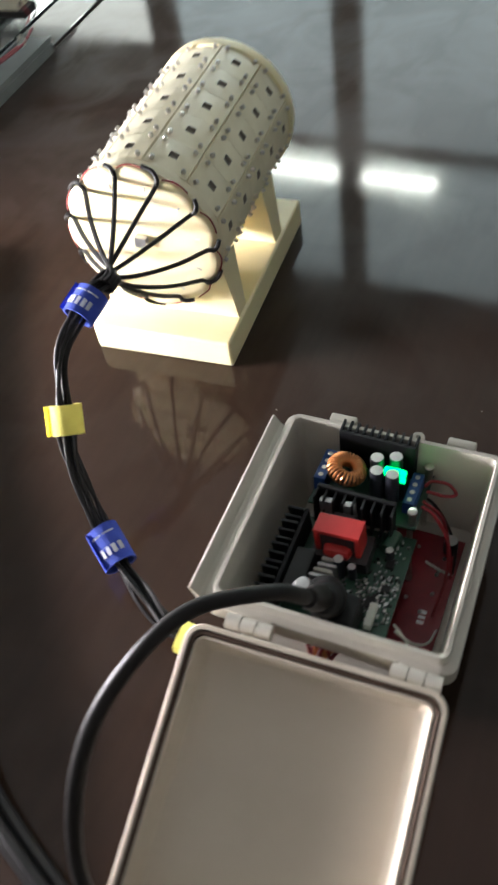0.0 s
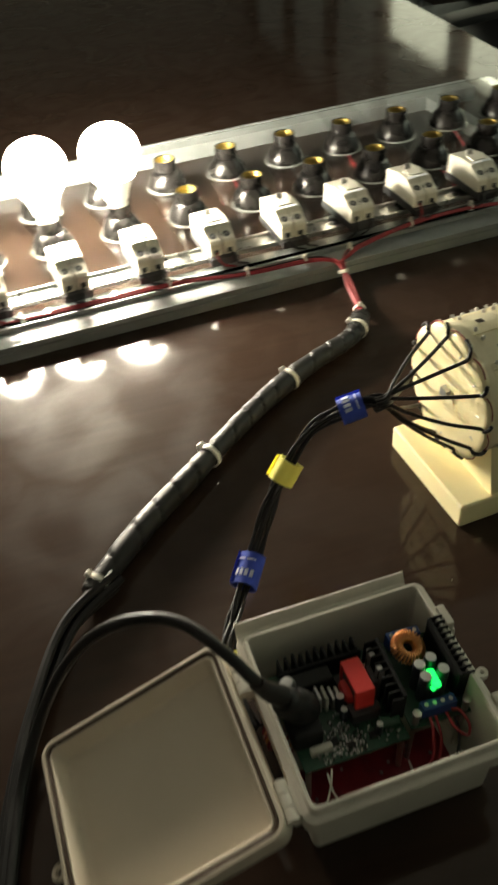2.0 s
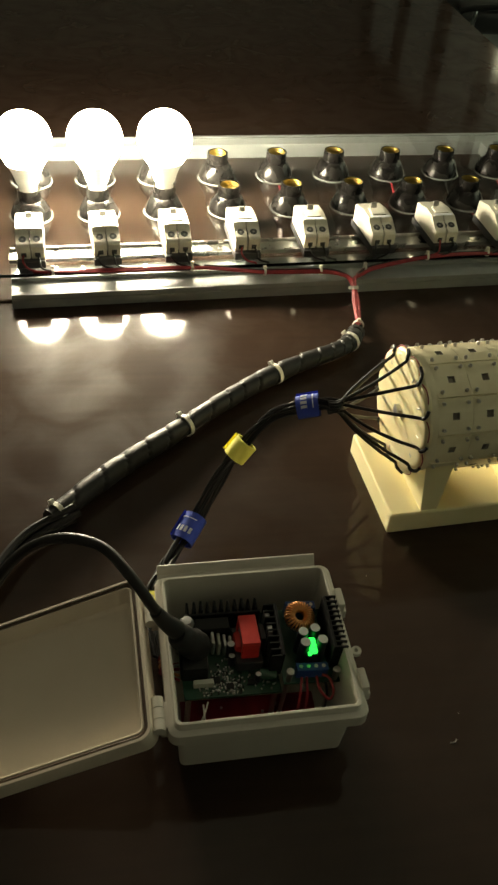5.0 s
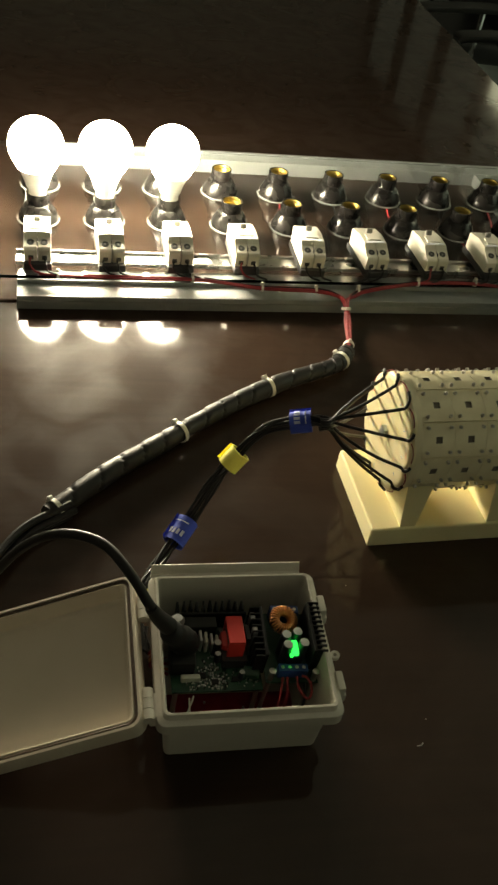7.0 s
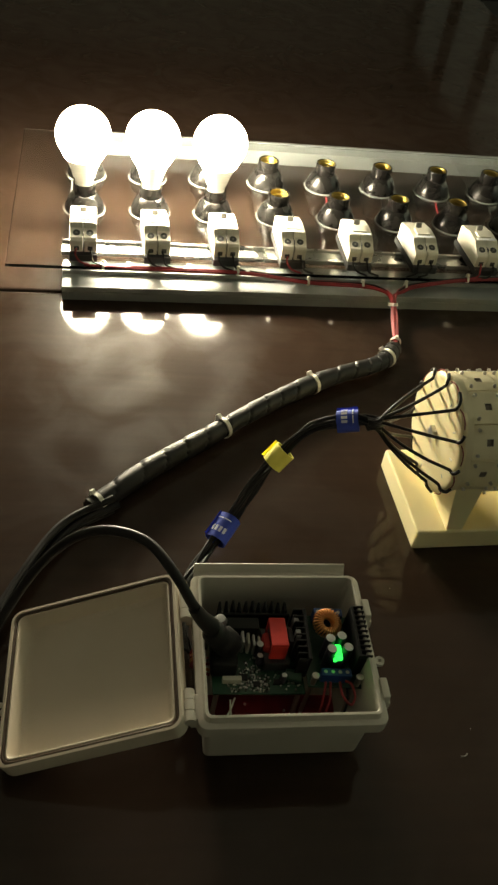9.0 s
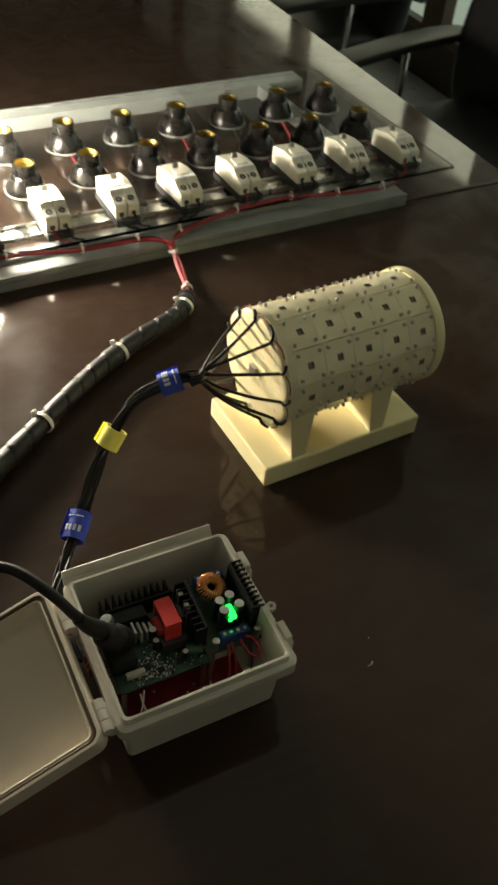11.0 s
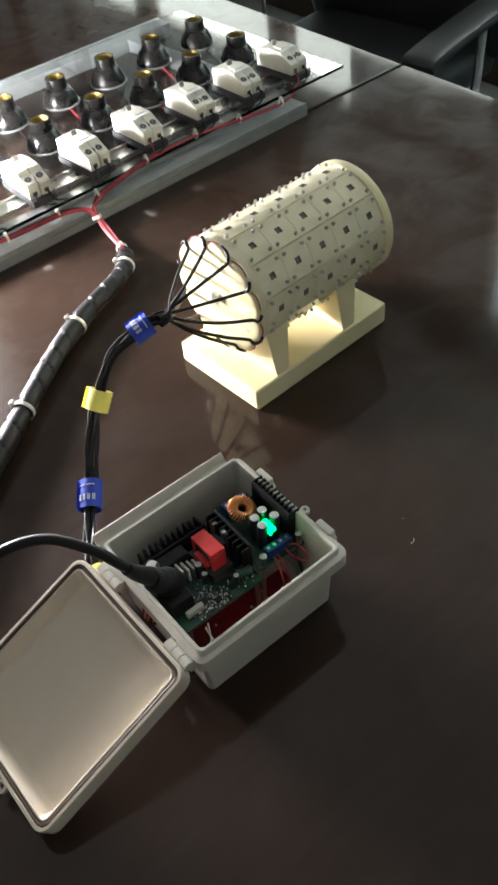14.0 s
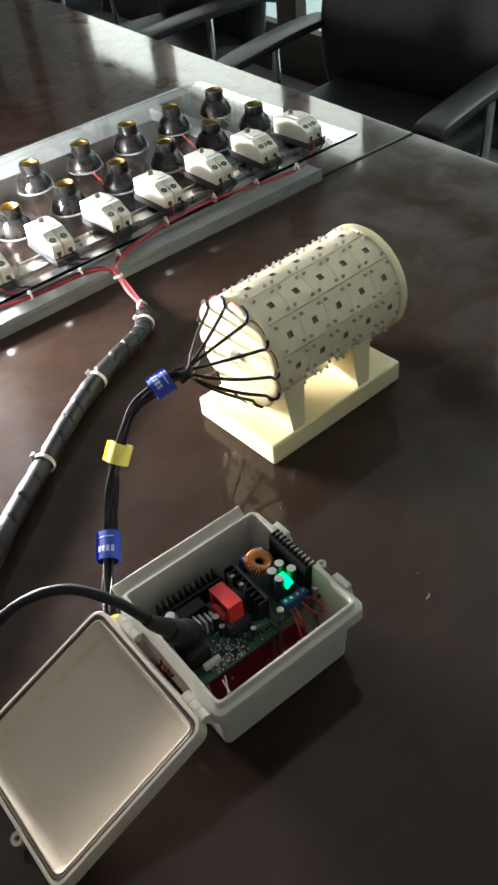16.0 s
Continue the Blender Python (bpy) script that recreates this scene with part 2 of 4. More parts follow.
def add_box(bm, a, b, bevel=0.0, segs=2, m=None):
    """A bevelled block between two corners, added to bm."""
    c = [(p + q) / 2 for p, q in zip(a, b)]
    s = [abs(q - p) for p, q in zip(a, b)]
    r = bmesh.ops.create_cube(bm, size=1.0)
    bmesh.ops.scale(bm, vec=s, verts=r["verts"])
    bmesh.ops.translate(bm, vec=c, verts=r["verts"])
    vs = r["verts"]
    if bevel:
        es = list({e for v in vs for e in v.link_edges})
        out = bmesh.ops.bevel(bm, geom=es, offset=bevel, segments=segs, profile=0.5, affect="EDGES")
        vs = list({v for f in out["faces"] for v in f.verts} | {v for v in vs if v.is_valid})
    if m is not None:
        bmesh.ops.transform(bm, matrix=m, verts=vs)
    return bm


def box(a, b, bevel=0.0, segs=2, m=None):
    return add_box(bmesh.new(), a, b, bevel, segs, m)


def add_lathe(bm, profile, n=24, m=None, closed=True):
    """Turns (radius, height) pairs round z."""
    rings = []
    for r, z in profile:
        if r < 1e-6:
            rings.append([bm.verts.new((0, 0, z))])
        else:
            rings.append([bm.verts.new((r * math.cos(2 * math.pi * i / n), r * math.sin(2 * math.pi * i / n), z)) for i in range(n)])
    for a, b in zip(rings, rings[1:]):
        for i in range(n):
            j = (i + 1) % n
            if len(a) == 1 and len(b) > 1:
                bm.faces.new((a[0], b[j], b[i]))
            elif len(b) == 1 and len(a) > 1:
                bm.faces.new((a[i], a[j], b[0]))
            elif len(a) > 1:
                bm.faces.new((a[i], a[j], b[j], b[i]))
    if m is not None:
        bmesh.ops.transform(bm, matrix=m, verts=[v for r in rings for v in r])
    return bm


def lathe(profile, n=24, m=None):
    return add_lathe(bmesh.new(), profile, n, m)


def spline(points, steps=8):
    """A smooth line through the points."""
    ps = [Vector(p) for p in points]
    ps = [2 * ps[0] - ps[1]] + ps + [2 * ps[-1] - ps[-2]]
    out = []
    for i in range(1, len(ps) - 2):
        a, b, c, d = ps[i - 1:i + 3]
        for k in range(steps):
            t = k / steps
            out.append(0.5 * ((2 * b) + (c - a) * t + (2 * a - 5 * b + 4 * c - d) * t * t + (3 * b - a - 3 * c + d) * t ** 3))
    out.append(ps[-2])
    return out


def frames(line):
    """Tangent and two normals, carried along the line without twist."""
    res = []
    up = Vector((0, 0, 1))
    for i, p in enumerate(line):
        t = (line[min(i + 1, len(line) - 1)] - line[max(i - 1, 0)]).normalized()
        side = up - t * up.dot(t)
        if side.length < 1e-4:
            side = Vector((1, 0, 0)) - t * t.x
        side.normalize()
        up = side
        res.append((t, side, t.cross(side)))
    return res


def add_tube(bm, line, radius, n=8, shape=None):
    """A round (or shaped) tube along a line; radius a number or a function of the share of its length."""
    fr = frames(line)
    rings = []
    for i, (p, (t, s, c)) in enumerate(zip(line, fr)):
        r = radius(i / (len(line) - 1)) if callable(radius) else radius
        ring = []
        for k in range(n):
            a = 2 * math.pi * k / n
            x, y = (math.cos(a), math.sin(a)) if shape is None else shape(a)
            ring.append(bm.verts.new(p + s * (r * x) + c * (r * y)))
        rings.append(ring)
    for a, b in zip(rings, rings[1:]):
        for k in range(n):
            bm.faces.new((a[k], a[(k + 1) % n], b[(k + 1) % n], b[k]))
    bm.faces.new(rings[0][::-1])
    bm.faces.new(rings[-1])
    return bm


def tube(points, radius, n=8, steps=8):
    return add_tube(bmesh.new(), spline(points, steps), radius, n)


def prism(outline, a, b, axis="x", bevel=0.0):
    """Pushes a flat outline (two coordinates) along an axis from a to b."""
    bm = bmesh.new()
    put = {"x": lambda p, q, h: (h, p, q), "y": lambda p, q, h: (p, h, q), "z": lambda p, q, h: (p, q, h)}[axis]
    lo = [bm.verts.new(put(p, q, a)) for p, q in outline]
    hi = [bm.verts.new(put(p, q, b)) for p, q in outline]
    bm.faces.new(lo[::-1])
    bm.faces.new(hi)
    k = len(outline)
    for i in range(k):
        bm.faces.new((lo[i], lo[(i + 1) % k], hi[(i + 1) % k], hi[i]))
    if bevel:
        bmesh.ops.bevel(bm, geom=bm.edges[:], offset=bevel, segments=2, profile=0.5, affect="EDGES")
    return bm


def round_rect(x0, y0, x1, y1, r, k=5):
    pts = []
    for cx, cy, a0 in ((x1 - r, y1 - r, 0), (x0 + r, y1 - r, 90), (x0 + r, y0 + r, 180), (x1 - r, y0 + r, 270)):
        for i in range(k + 1):
            a = radians(a0 + 90 * i / k)
            pts.append((cx + r * math.cos(a), cy + r * math.sin(a)))
    return pts


def add_loft(bm, rings, cap_first=False, cap_last=False):
    """Skins closed rings of equal length, in order."""
    vr = [[bm.verts.new(p) for p in ring] for ring in rings]
    k = len(vr[0])
    for a, b in zip(vr, vr[1:]):
        for i in range(k):
            bm.faces.new((a[i], a[(i + 1) % k], b[(i + 1) % k], b[i]))
    if cap_first:
        bm.faces.new(vr[0][::-1])
    if cap_last:
        bm.faces.new(vr[-1])
    return bm


def rect_ring(x0, y0, x1, y1, r, z):
    return [(x, y, z) for x, y in round_rect(x0, y0, x1, y1, r)]


# ---- the room ----
FLOOR_Z = -0.75


def wall(name, x0, y0, x1, y1, z0=FLOOR_Z, z1=2.05, mat=PLASTER):
    ob = part(name, box((x0, y0, z0), (x1, y1, z1)), mat, smooth=False)
    return tagged(ob, kind="structure")


floor = tagged(part("floor", box((-3.2, -3.2, FLOOR_Z - 0.1), (3.4, 8.2, FLOOR_Z)), FLOOR_TILE, smooth=False), kind="structure")
ceiling = tagged(part("ceiling", box((-3.2, -3.2, 2.05), (3.4, 8.2, 2.15)), CEILING, smooth=False), kind="structure")
wall("wall_west", -3.2, -3.0, -3.0, 8.0)
wall("wall_south", -3.2, -3.2, 3.4, -3.0)
wall("wall_north", -3.2, 8.0, 3.4, 8.2)

# glazed partition beyond the chairs, in its own axes: y along it
PARTITION = pose(2.36, 0.0, 0)
wall_east = tagged(new("wall_east"), "glazed partition with frosted panes in brown wooden frames", "partition", kind="structure")
wall_east.matrix_basis = PARTITION
part("skirting_panel", box((0, -3.0, FLOOR_Z), (0.08, 8.0, -0.56), 0.004), SKIRT_WOOD, wall_east, "dark brown wooden skirting panel")
part("sill_rail", box((-0.02, -3.0, -0.56), (0.08, 8.0, -0.52), 0.004), FRAME_WOOD, wall_east)
part("transom_rail", box((-0.01, -3.0, 0.52), (0.08, 8.0, 0.58), 0.004), FRAME_WOOD, wall_east)
part("upper_rail", box((-0.008, -3.0, 1.12), (0.08, 1.55, 1.16), 0.004), FRAME_WOOD, wall_east)
part("upper_rail", box((-0.008, 1.55, 1.05), (0.08, 5.0, 1.12), 0.004), FRAME_WOOD, wall_east)
part("head_panel", box((0.0, -3.0, 1.75), (0.08, 8.0, 2.05), 0.004), SKIRT_WOOD, wall_east)
POSTS = [(-2.95, 0.045), (-1.95, 0.045), (-1.0, 0.045), (-0.05, 0.045), (0.88, 0.045), (1.55, 0.045), (2.85, 0.07), (4.05, 0.08), (5.05, 0.07), (5.95, 0.07), (6.9, 0.07), (7.92, 0.07)]
for y, half in POSTS:
    part("post", box((-0.03, y - half, -0.52), (0.085, y + half, 1.75), 0.004), FRAME_WOOD, wall_east)


def pane(y0, y1, z0, z1, mat, label):
    part("pane", box((0.03, y0, z0), (0.038, y1, z1)), mat, wall_east, label, smooth=False)


# glow chosen bay by bay; the bays beside the tube carry its spill
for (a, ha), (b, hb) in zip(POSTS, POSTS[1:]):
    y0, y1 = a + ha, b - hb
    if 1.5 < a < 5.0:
        pane(y0, y1, -0.52, 0.52, PANE_WAIST, "frosted pane with a weak greenish glow of its own")
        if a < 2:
            pane(y0, 2.42, 0.58, 0.82, PANE_HIGH, "frosted pane with a strong yellowish glow of its own")
            pane(y0, 2.42, 0.82, 1.05, PANE_DIM, "dark frosted pane with a trace of glow")
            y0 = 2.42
        pane(y0, y1, 0.58, 1.05, PANE_HIGH, "frosted pane with a strong yellowish glow of its own")
        pane(a + ha, y1, 1.12, 1.75, PANE_DIM, "dark frosted pane with a trace of glow")
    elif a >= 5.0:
        pane(y0, y1, -0.52, 0.52, PANE_DIM, "dark frosted pane with a trace of glow")
        pane(y0, y1, 0.58, 1.75, PANE_DIM, "dark frosted pane with a trace of glow")
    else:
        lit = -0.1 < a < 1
        pane(y0, y1, -0.52, 0.52, PANE_LOW, "frosted pane with a greenish glow of its own")
        pane(y0, y1, 0.58, 1.12, PANE_MID if lit else PANE_LOW, "frosted pane with a greenish glow of its own")
        pane(y0, y1, 1.16, 1.75, PANE_MID if lit else PANE_LOW, "frosted pane with a greenish glow of its own")
tube_lamp = thing("tube_lamp", "lit white fluorescent tube lamp along the glazed partition", "lamp", PARTITION)
part("tube", add_tube(bmesh.new(), [Vector((-0.002, 0.57, 1.245)), Vector((-0.002, 1.45, 1.245))], 0.019, 12), TUBE, tube_lamp)
part("lamp_body", box((0.017, 0.55, 1.225), (0.0295, 1.47, 1.265), 0.003), BULB_BODY, tube_lamp)


# ---- conference table ----
def edge_x(y):
    return 0.966 - 0.004 * (y - 0.6)


def seam_y(x):
    return 0.6853 + 0.0556 * x


table = thing("conference_table", "long dark brown lacquered wooden conference table", "table")


def top_piece(y_of_x0, y_of_x1, label):
    """One leaf of the top: a slab with a softened edge, cut along the seam."""
    a0, b0 = y_of_x0(-1.35), y_of_x1(-1.35)
    ya = y_of_x0(1.0)
    yb = y_of_x1(1.0)
    out = [(-1.35, a0), (edge_x(ya), ya), (edge_x(yb), yb), (-1.35, b0)]
    part("tabletop", prism(out, -0.045, 0.0, "z", 0.003), WOOD, table, label, smooth=False)


top_piece(lambda x: -0.62, lambda x: seam_y(x) - 0.003, "dark lacquered tabletop leaf with wiped smears")
top_piece(lambda x: seam_y(x) + 0.003, lambda x: 5.6, "")
part("seam_filler", prism([(-1.3, seam_y(-1.3) - 0.004), (0.955, seam_y(0.955) - 0.004), (0.955, seam_y(0.955) + 0.004), (-1.3, seam_y(-1.3) + 0.004)], -0.04, -0.004, "z"), SEAL, table)
for y0, y1 in ((-0.3, -0.2), (2.3, 2.4), (5.0, 5.1)):
    part("leg_panel", box((-0.9, y0, FLOOR_Z), (0.6, y1, -0.045), 0.004), SKIRT_WOOD, table)


SCRATCH = material("pale_scratch", (0.24, 0.22, 0.20), 0.5, scale=90)
for pts, w in (([(0.2333, -0.0011, 0.0), (0.2310, -0.0034, 0.0), (0.2268, -0.0038, 0.0)], 0.0006), ([(0.1978, 0.1740, 0.0), (0.1984, 0.1747, 0.0)], 0.0006), ([(0.2422, 0.0214, 0.0), (0.2428, 0.0220, 0.0)], 0.0005)):
    part("scratch", tube(pts, w, 5, 5), SCRATCH, table, "fine pale scratch")


# ---- office chairs ----
def office_chair(m):
    """A padded armchair facing -x, its origin on the floor under the seat."""
    ch = thing("office_chair", "black leather high-backed office chair with padded arms and chrome supports", "chair", m, "chairs along the table")
    part("seat", box((-0.25, -0.28, 0.40), (0.24, 0.28, 0.50), 0.035, 3), LEATHER, ch)
    back = bmesh.new()
    rings = []
    for i in range(9):
        t = i / 8
        z = 0.46 + 0.52 * t
        x = 0.22 + 0.10 * t - 0.03 * math.sin(math.pi * t)
        w = 0.315 + 0.025 * math.sin(math.pi * min(1, t * 1.2)) - (0.05 if i == 8 else 0)
        th = 0.045 if 0 < i < 8 else 0.02
        rings.append([(x + px, py, z) for px, py in round_rect(-th, -w, th, w, th * 0.9)])
    add_loft(back, rings, True, True)
    part("backrest", back, LEATHER, ch)
    for s in (-1, 1):
        arm = bmesh.new()
        line = spline([(-0.235, s * 0.35, 0.602), (-0.21, s * 0.35, 0.616), (-0.05, s * 0.35, 0.632), (0.10, s * 0.35, 0.640), (0.22, s * 0.345, 0.638), (0.27, s * 0.32, 0.62)], 5)
        add_tube(arm, line, 0.043, 12, lambda a: (0.36 * math.copysign(abs(math.cos(a)) ** 0.6, math.cos(a)), math.copysign(abs(math.sin(a)) ** 0.6, math.sin(a))))
        part("armrest", arm, ARM_PLASTIC, ch)
        part("arm_support", tube([(0.02, s * 0.35, 0.63), (0.02, s * 0.35, 0.56), (0.02, s * 0.335, 0.43), (0.02, s * 0.22, 0.41)], 0.012, 8, 5), CHROME, ch, "chrome arm support")
    part("gas_column", lathe([(0.03, 0.06), (0.03, 0.25), (0.02, 0.25), (0.02, 0.41)], 16), CHROME, ch)
    for k in range(5):
        a = radians(72 * k)
        part("base_arm", tube([(0.02 * math.cos(a), 0.02 * math.sin(a), 0.10), (0.3 * math.cos(a), 0.3 * math.sin(a), 0.065)], 0.018, 8, 4), CHROME, ch)
        part("caster", lathe([(0, 0), (0.02, 0.004), (0.027, 0.03), (0.02, 0.055), (0, 0.058)], 12, pose(0.3 * math.cos(a), 0.3 * math.sin(a), 0)), ARM_PLASTIC, ch)
    return ch


first_chair = office_chair(pose(1.405, 1.33, FLOOR_Z, 0, 0, 9))
for x, y, r in ((1.41, 2.42, -3), (1.40, 3.48, -2), (1.42, 4.54, -5)):
    copy_thing(first_chair, pose(x, y, FLOOR_Z, 0, 0, r))

# ---- lamp board ----
BOARD = pose(-0.1589, 0.8635, 0, 0, 0, 3.83)
STEP = 0.1001
BOARD_Z = 0.030
board = thing("lamp_board", "clear acrylic lamp board on grey aluminium rails", "panel", BOARD)
panel = part("acrylic_panel", box((-0.106, -0.166, 0.025), (0.997, 0.285, BOARD_Z), 0.0006, 1), ACRYLIC, board, "clear acrylic sheet", smooth=False)
panel.visible_shadow = False
RAIL = [(0.0, 0.0), (0.060, 0.0), (0.060, 0.0245), (0.036, 0.0245), (0.036, 0.0185), (0.004, 0.0185), (0.003, 0.0205), (0.0, 0.0205), (0.0, 0.0145), (0.0015, 0.014), (0.0015, 0.0125), (0.0, 0.012)]
part("front_rail", prism([(-0.204 + p, q) for p, q in RAIL], -0.029, 0.871, "x"), ALU, board, "grey aluminium rail with grooves", smooth=False)
part("back_rail", prism([(0.298, 0.0), (0.298, 0.0275), (0.296, 0.029), (0.288, 0.029), (0.286, 0.0245), (0.256, 0.0245), (0.256, 0.0)], -0.029, 0.946, "x"), ALU, board, smooth=False)
for u in (-0.010, 0.854):
    part("cross_rail", box((u - 0.012, -0.143, 0.002), (u + 0.012, 0.255, 0.0245), 0.001), ALU, board)
din = thing("din_rail", "silver metal mounting rail on the acrylic sheet", "rail", BOARD)
part("rail_strip", prism([(-0.138, 0.0), (-0.103, 0.0), (-0.103, 0.006), (-0.107, 0.006), (-0.107, 0.002), (-0.134, 0.002), (-0.134, 0.006), (-0.138, 0.006)], -0.031, 0.946, "x"), DIN_ALU, din, smooth=False, m=pose(0, 0, BOARD_Z + 0.0005))


def on_board(u, v, z=BOARD_Z + 0.0005):
    return BOARD @ pose(u, v, z)


def lamp_socket(m):
    """A bell-shaped screw socket with a brass thread."""
    so = thing("lamp_socket", "black bell-shaped lamp socket with a brass thread, empty", "socket", m, "sockets on the lamp board")
    part("socket_body", lathe([(0.0, 0.0), (0.0285, 0.0), (0.030, 0.0015), (0.030, 0.0065), (0.0285, 0.0105), (0.0255, 0.0175), (0.0215, 0.0240), (0.0186, 0.0270), (0.0172, 0.0276), (0.0170, 0.0425), (0.0166, 0.0440), (0.0150, 0.0440), (0.0148, 0.040), (0.0148, 0.010), (0.0, 0.010)], 32), BAKELITE, so)
    part("socket_ring", lathe([(0.0301, 0.0), (0.0326, 0.0), (0.0328, 0.0010), (0.0315, 0.0018), (0.0302, 0.0018)], 32), GASKET, so, "clear plastic ring")
    th = bmesh.new()
    prof = []
    for i in range(13):
        prof.append((0.0143 - (0.0009 if i % 2 else 0.0), 0.0432 - i * 0.0022))
    add_lathe(th, prof + [(0.006, 0.0160), (0.004, 0.018), (0.0, 0.018)], 28)
    part("brass_thread", th, BRASS, so, "brass screw thread")
    return so


socket_one = lamp_socket(on_board(0, 0))
for k in range(10):
    for v in (0.0, 0.1175):
        if k or v:
            copy_thing(socket_one, on_board(k * STEP + (0.002 if v else 0), v + 0.0008 * ((k * 7) % 3 - 1)) @ pose(0, 0, 0, 0, 0, 37 * k))


def light_bulb(m):
    b = thing("light_bulb", "lit white globe light bulb screwed into a socket", "bulb", m, "lit bulbs")
    prof = [(0.012, 0.0), (0.0132, 0.004), (0.0134, 0.020), (0.0165, 0.024), (0.019, 0.034), (0.024, 0.046), (0.029, 0.055)]
    part("bulb_housing", lathe([(0.0, 0.0)] + prof + [(0.0, 0.0552)], 28), BULB_BODY, b, "white plastic housing")
    g = [(0.029, 0.0555)]
    for i in range(1, 15):
        a = radians(-44 + 134 * i / 14)
        g.append((0.040 * math.cos(a) if i < 14 else 0.0, 0.0865 + 0.040 * math.sin(a)))
    part("globe", lathe([(0.0, 0.0555)] + g, 28), BULB_GLASS, b, "glowing white globe")
    return b


bulb_one = light_bulb(on_board(0, 0, BOARD_Z + 0.0305))
for k in (1, 2):
    copy_thing(bulb_one, on_board(k * STEP, 0, BOARD_Z + 0.0305))


def breaker(m):
    """A two-pole switch, its origin under its middle; the terminals face -y."""
    br = thing("circuit_breaker", "ivory two-pole circuit breaker with dark base and grey toggle", "breaker", m, "circuit breakers on the lamp board")
    w = 0.0182
    part("breaker_base", box((-w - 0.0006, -0.048, 0.0065), (w + 0.0006, 0.046, 0.017), 0.0012), BREAKER_DARK, br, "dark plastic base")
    for s in (-1, 1):
        prof = [(-0.041, 0.0172), (-0.041, 0.0345), (-0.038, 0.0380), (-0.022, 0.0440), (-0.018, 0.0497), (0.012, 0.0508), (0.016, 0.0476), (0.036, 0.0460), (0.041, 0.0425), (0.041, 0.0172)]
        x0, x1 = (0.0007, w) if s > 0 else (-w, -0.0007)
        part("pole_body", prism(prof, x0, x1, "x", 0.0012), BREAKER_WHITE, br)
        sl = pose(s * 0.0092, -0.0300, 0.0410, 20.6)
        part("terminal_hole", lathe([(0.0, 0.0003), (0.0044, 0.0003), (0.0046, 0.0006), (0.0051, 0.0004), (0.0052, -0.0006)], 16, sl), HOLE_GREY, br)
        part("terminal_screw", lathe([(0.0, 0.0006), (0.0014, 0.0006), (0.0016, 0.0002)], 12, sl), TOGGLE_GREY, br)
        part("wire_port", box((s * 0.0092 - 0.0035, -0.0416, 0.020), (s * 0.0092 + 0.0035, -0.0408, 0.0265), 0.0003, 1), HOLE_GREY, br)
    part("slot_mark", box((-0.0006, -0.034, 0.0375), (0.0006, -0.0225, 0.043), 0.0002, 1), HOLE_GREY, br)
    part("toggle_frame", box((-0.0105, -0.011, 0.0500), (0.0105, 0.007, 0.0525), 0.0008), BREAKER_WHITE, br)
    part("toggle", box((-0.0045, 0.0, 0.050), (0.0045, 0.005, 0.0590), 0.0012, 2, pose(0, 0.0, 0.0, -14)), TOGGLE_GREY, br, "grey toggle lever")
    part("rating_label", box((-0.015, -0.0185, 0.0505), (0.015, -0.0125, 0.0511)), PRINT_WHITE, br, smooth=False)
    return br


breaker_one = breaker(on_board(0.0, -0.1165))
for k in range(1, 10):
    copy_thing(breaker_one, on_board(k * STEP + 0.001 * ((k * 5) % 3 - 1), -0.1165) @ pose(0, 0, 0, 0, 0, 1.2 * ((k * 3) % 4 - 1.5)))


# ---- drum on its stand ----
STAND = pose(0.2325, 0.2272, 0, 0, 0, 4.6)
stand = thing("drum_stand", "cream printed plastic stand with two cradle supports", "stand", STAND)
part("base_plate", box((0, 0, 0), (0.205, 0.1275, 0.0265), 0.0025, 3), CREAM, stand)
AXIS_V, AXIS_Z = 0.0665, 0.1098


def cradle(u):
    """A support that widens upwards and is hollowed to the drum's curve."""
    bm = bmesh.new()
    lo, hi = [], []
    n = 14
    for side, ring in ((0, lo), (1, hi)):
        for i in range(n + 1):
            t = i / n
            v = 0.003 + 0.1215 * t
            dv = v - AXIS_V
            z = AXIS_Z - math.sqrt(max(1e-6, 0.066 ** 2 - dv * dv)) if abs(dv) < 0.058 else 0.082
            z = min(z, 0.084)
            top_u = u + (0.020 + 0.006 if side else -0.004)
            low_u = u + (0.018 if side else 0.0)
            ring.append(((low_u, v, 0.0265), (top_u, v + 0.006 * (1 - 2 * t), z)))
    rows = [[(bm.verts.new(a), bm.verts.new(b)) for a, b in ring] for ring in (lo, hi)]
    for i in range(n):
        for r, flip in ((rows[0], False), (rows[1], True)):
            f = (r[i][0], r[i + 1][0], r[i + 1][1], r[i][1])
            bm.faces.new(f[::-1] if flip else f)
        bm.faces.new((rows[0][i][1], rows[0][i + 1][1], rows[1][i + 1][1], rows[1][i][1]))
        bm.faces.new((rows[0][i][0], rows[1][i][0], rows[1][i + 1][0], rows[0][i + 1][0]))
    for i in (0, n):
        bm.faces.new((rows[0][i][0], rows[0][i][1], rows[1][i][1], rows[1][i][0]))
    return bm


for u in (0.033, 0.136):
    part("cradle", cradle(u), CREAM, stand)

# the drum's own axes: x along it from the wired end, z up
DRUM = STAND @ pose(0.016, AXIS_V, AXIS_Z)
ROWS_N, PHI0 = 11, 32.0
drum = thing("wired_drum", "milky tiled plastic drum with wired cream end cap on its stand", "drum", DRUM)
part("core", add_tube(bmesh.new(), [Vector((0.004, 0, 0)), Vector((0.191, 0, 0))], 0.0595, 44), SEAM_GLUE, drum)


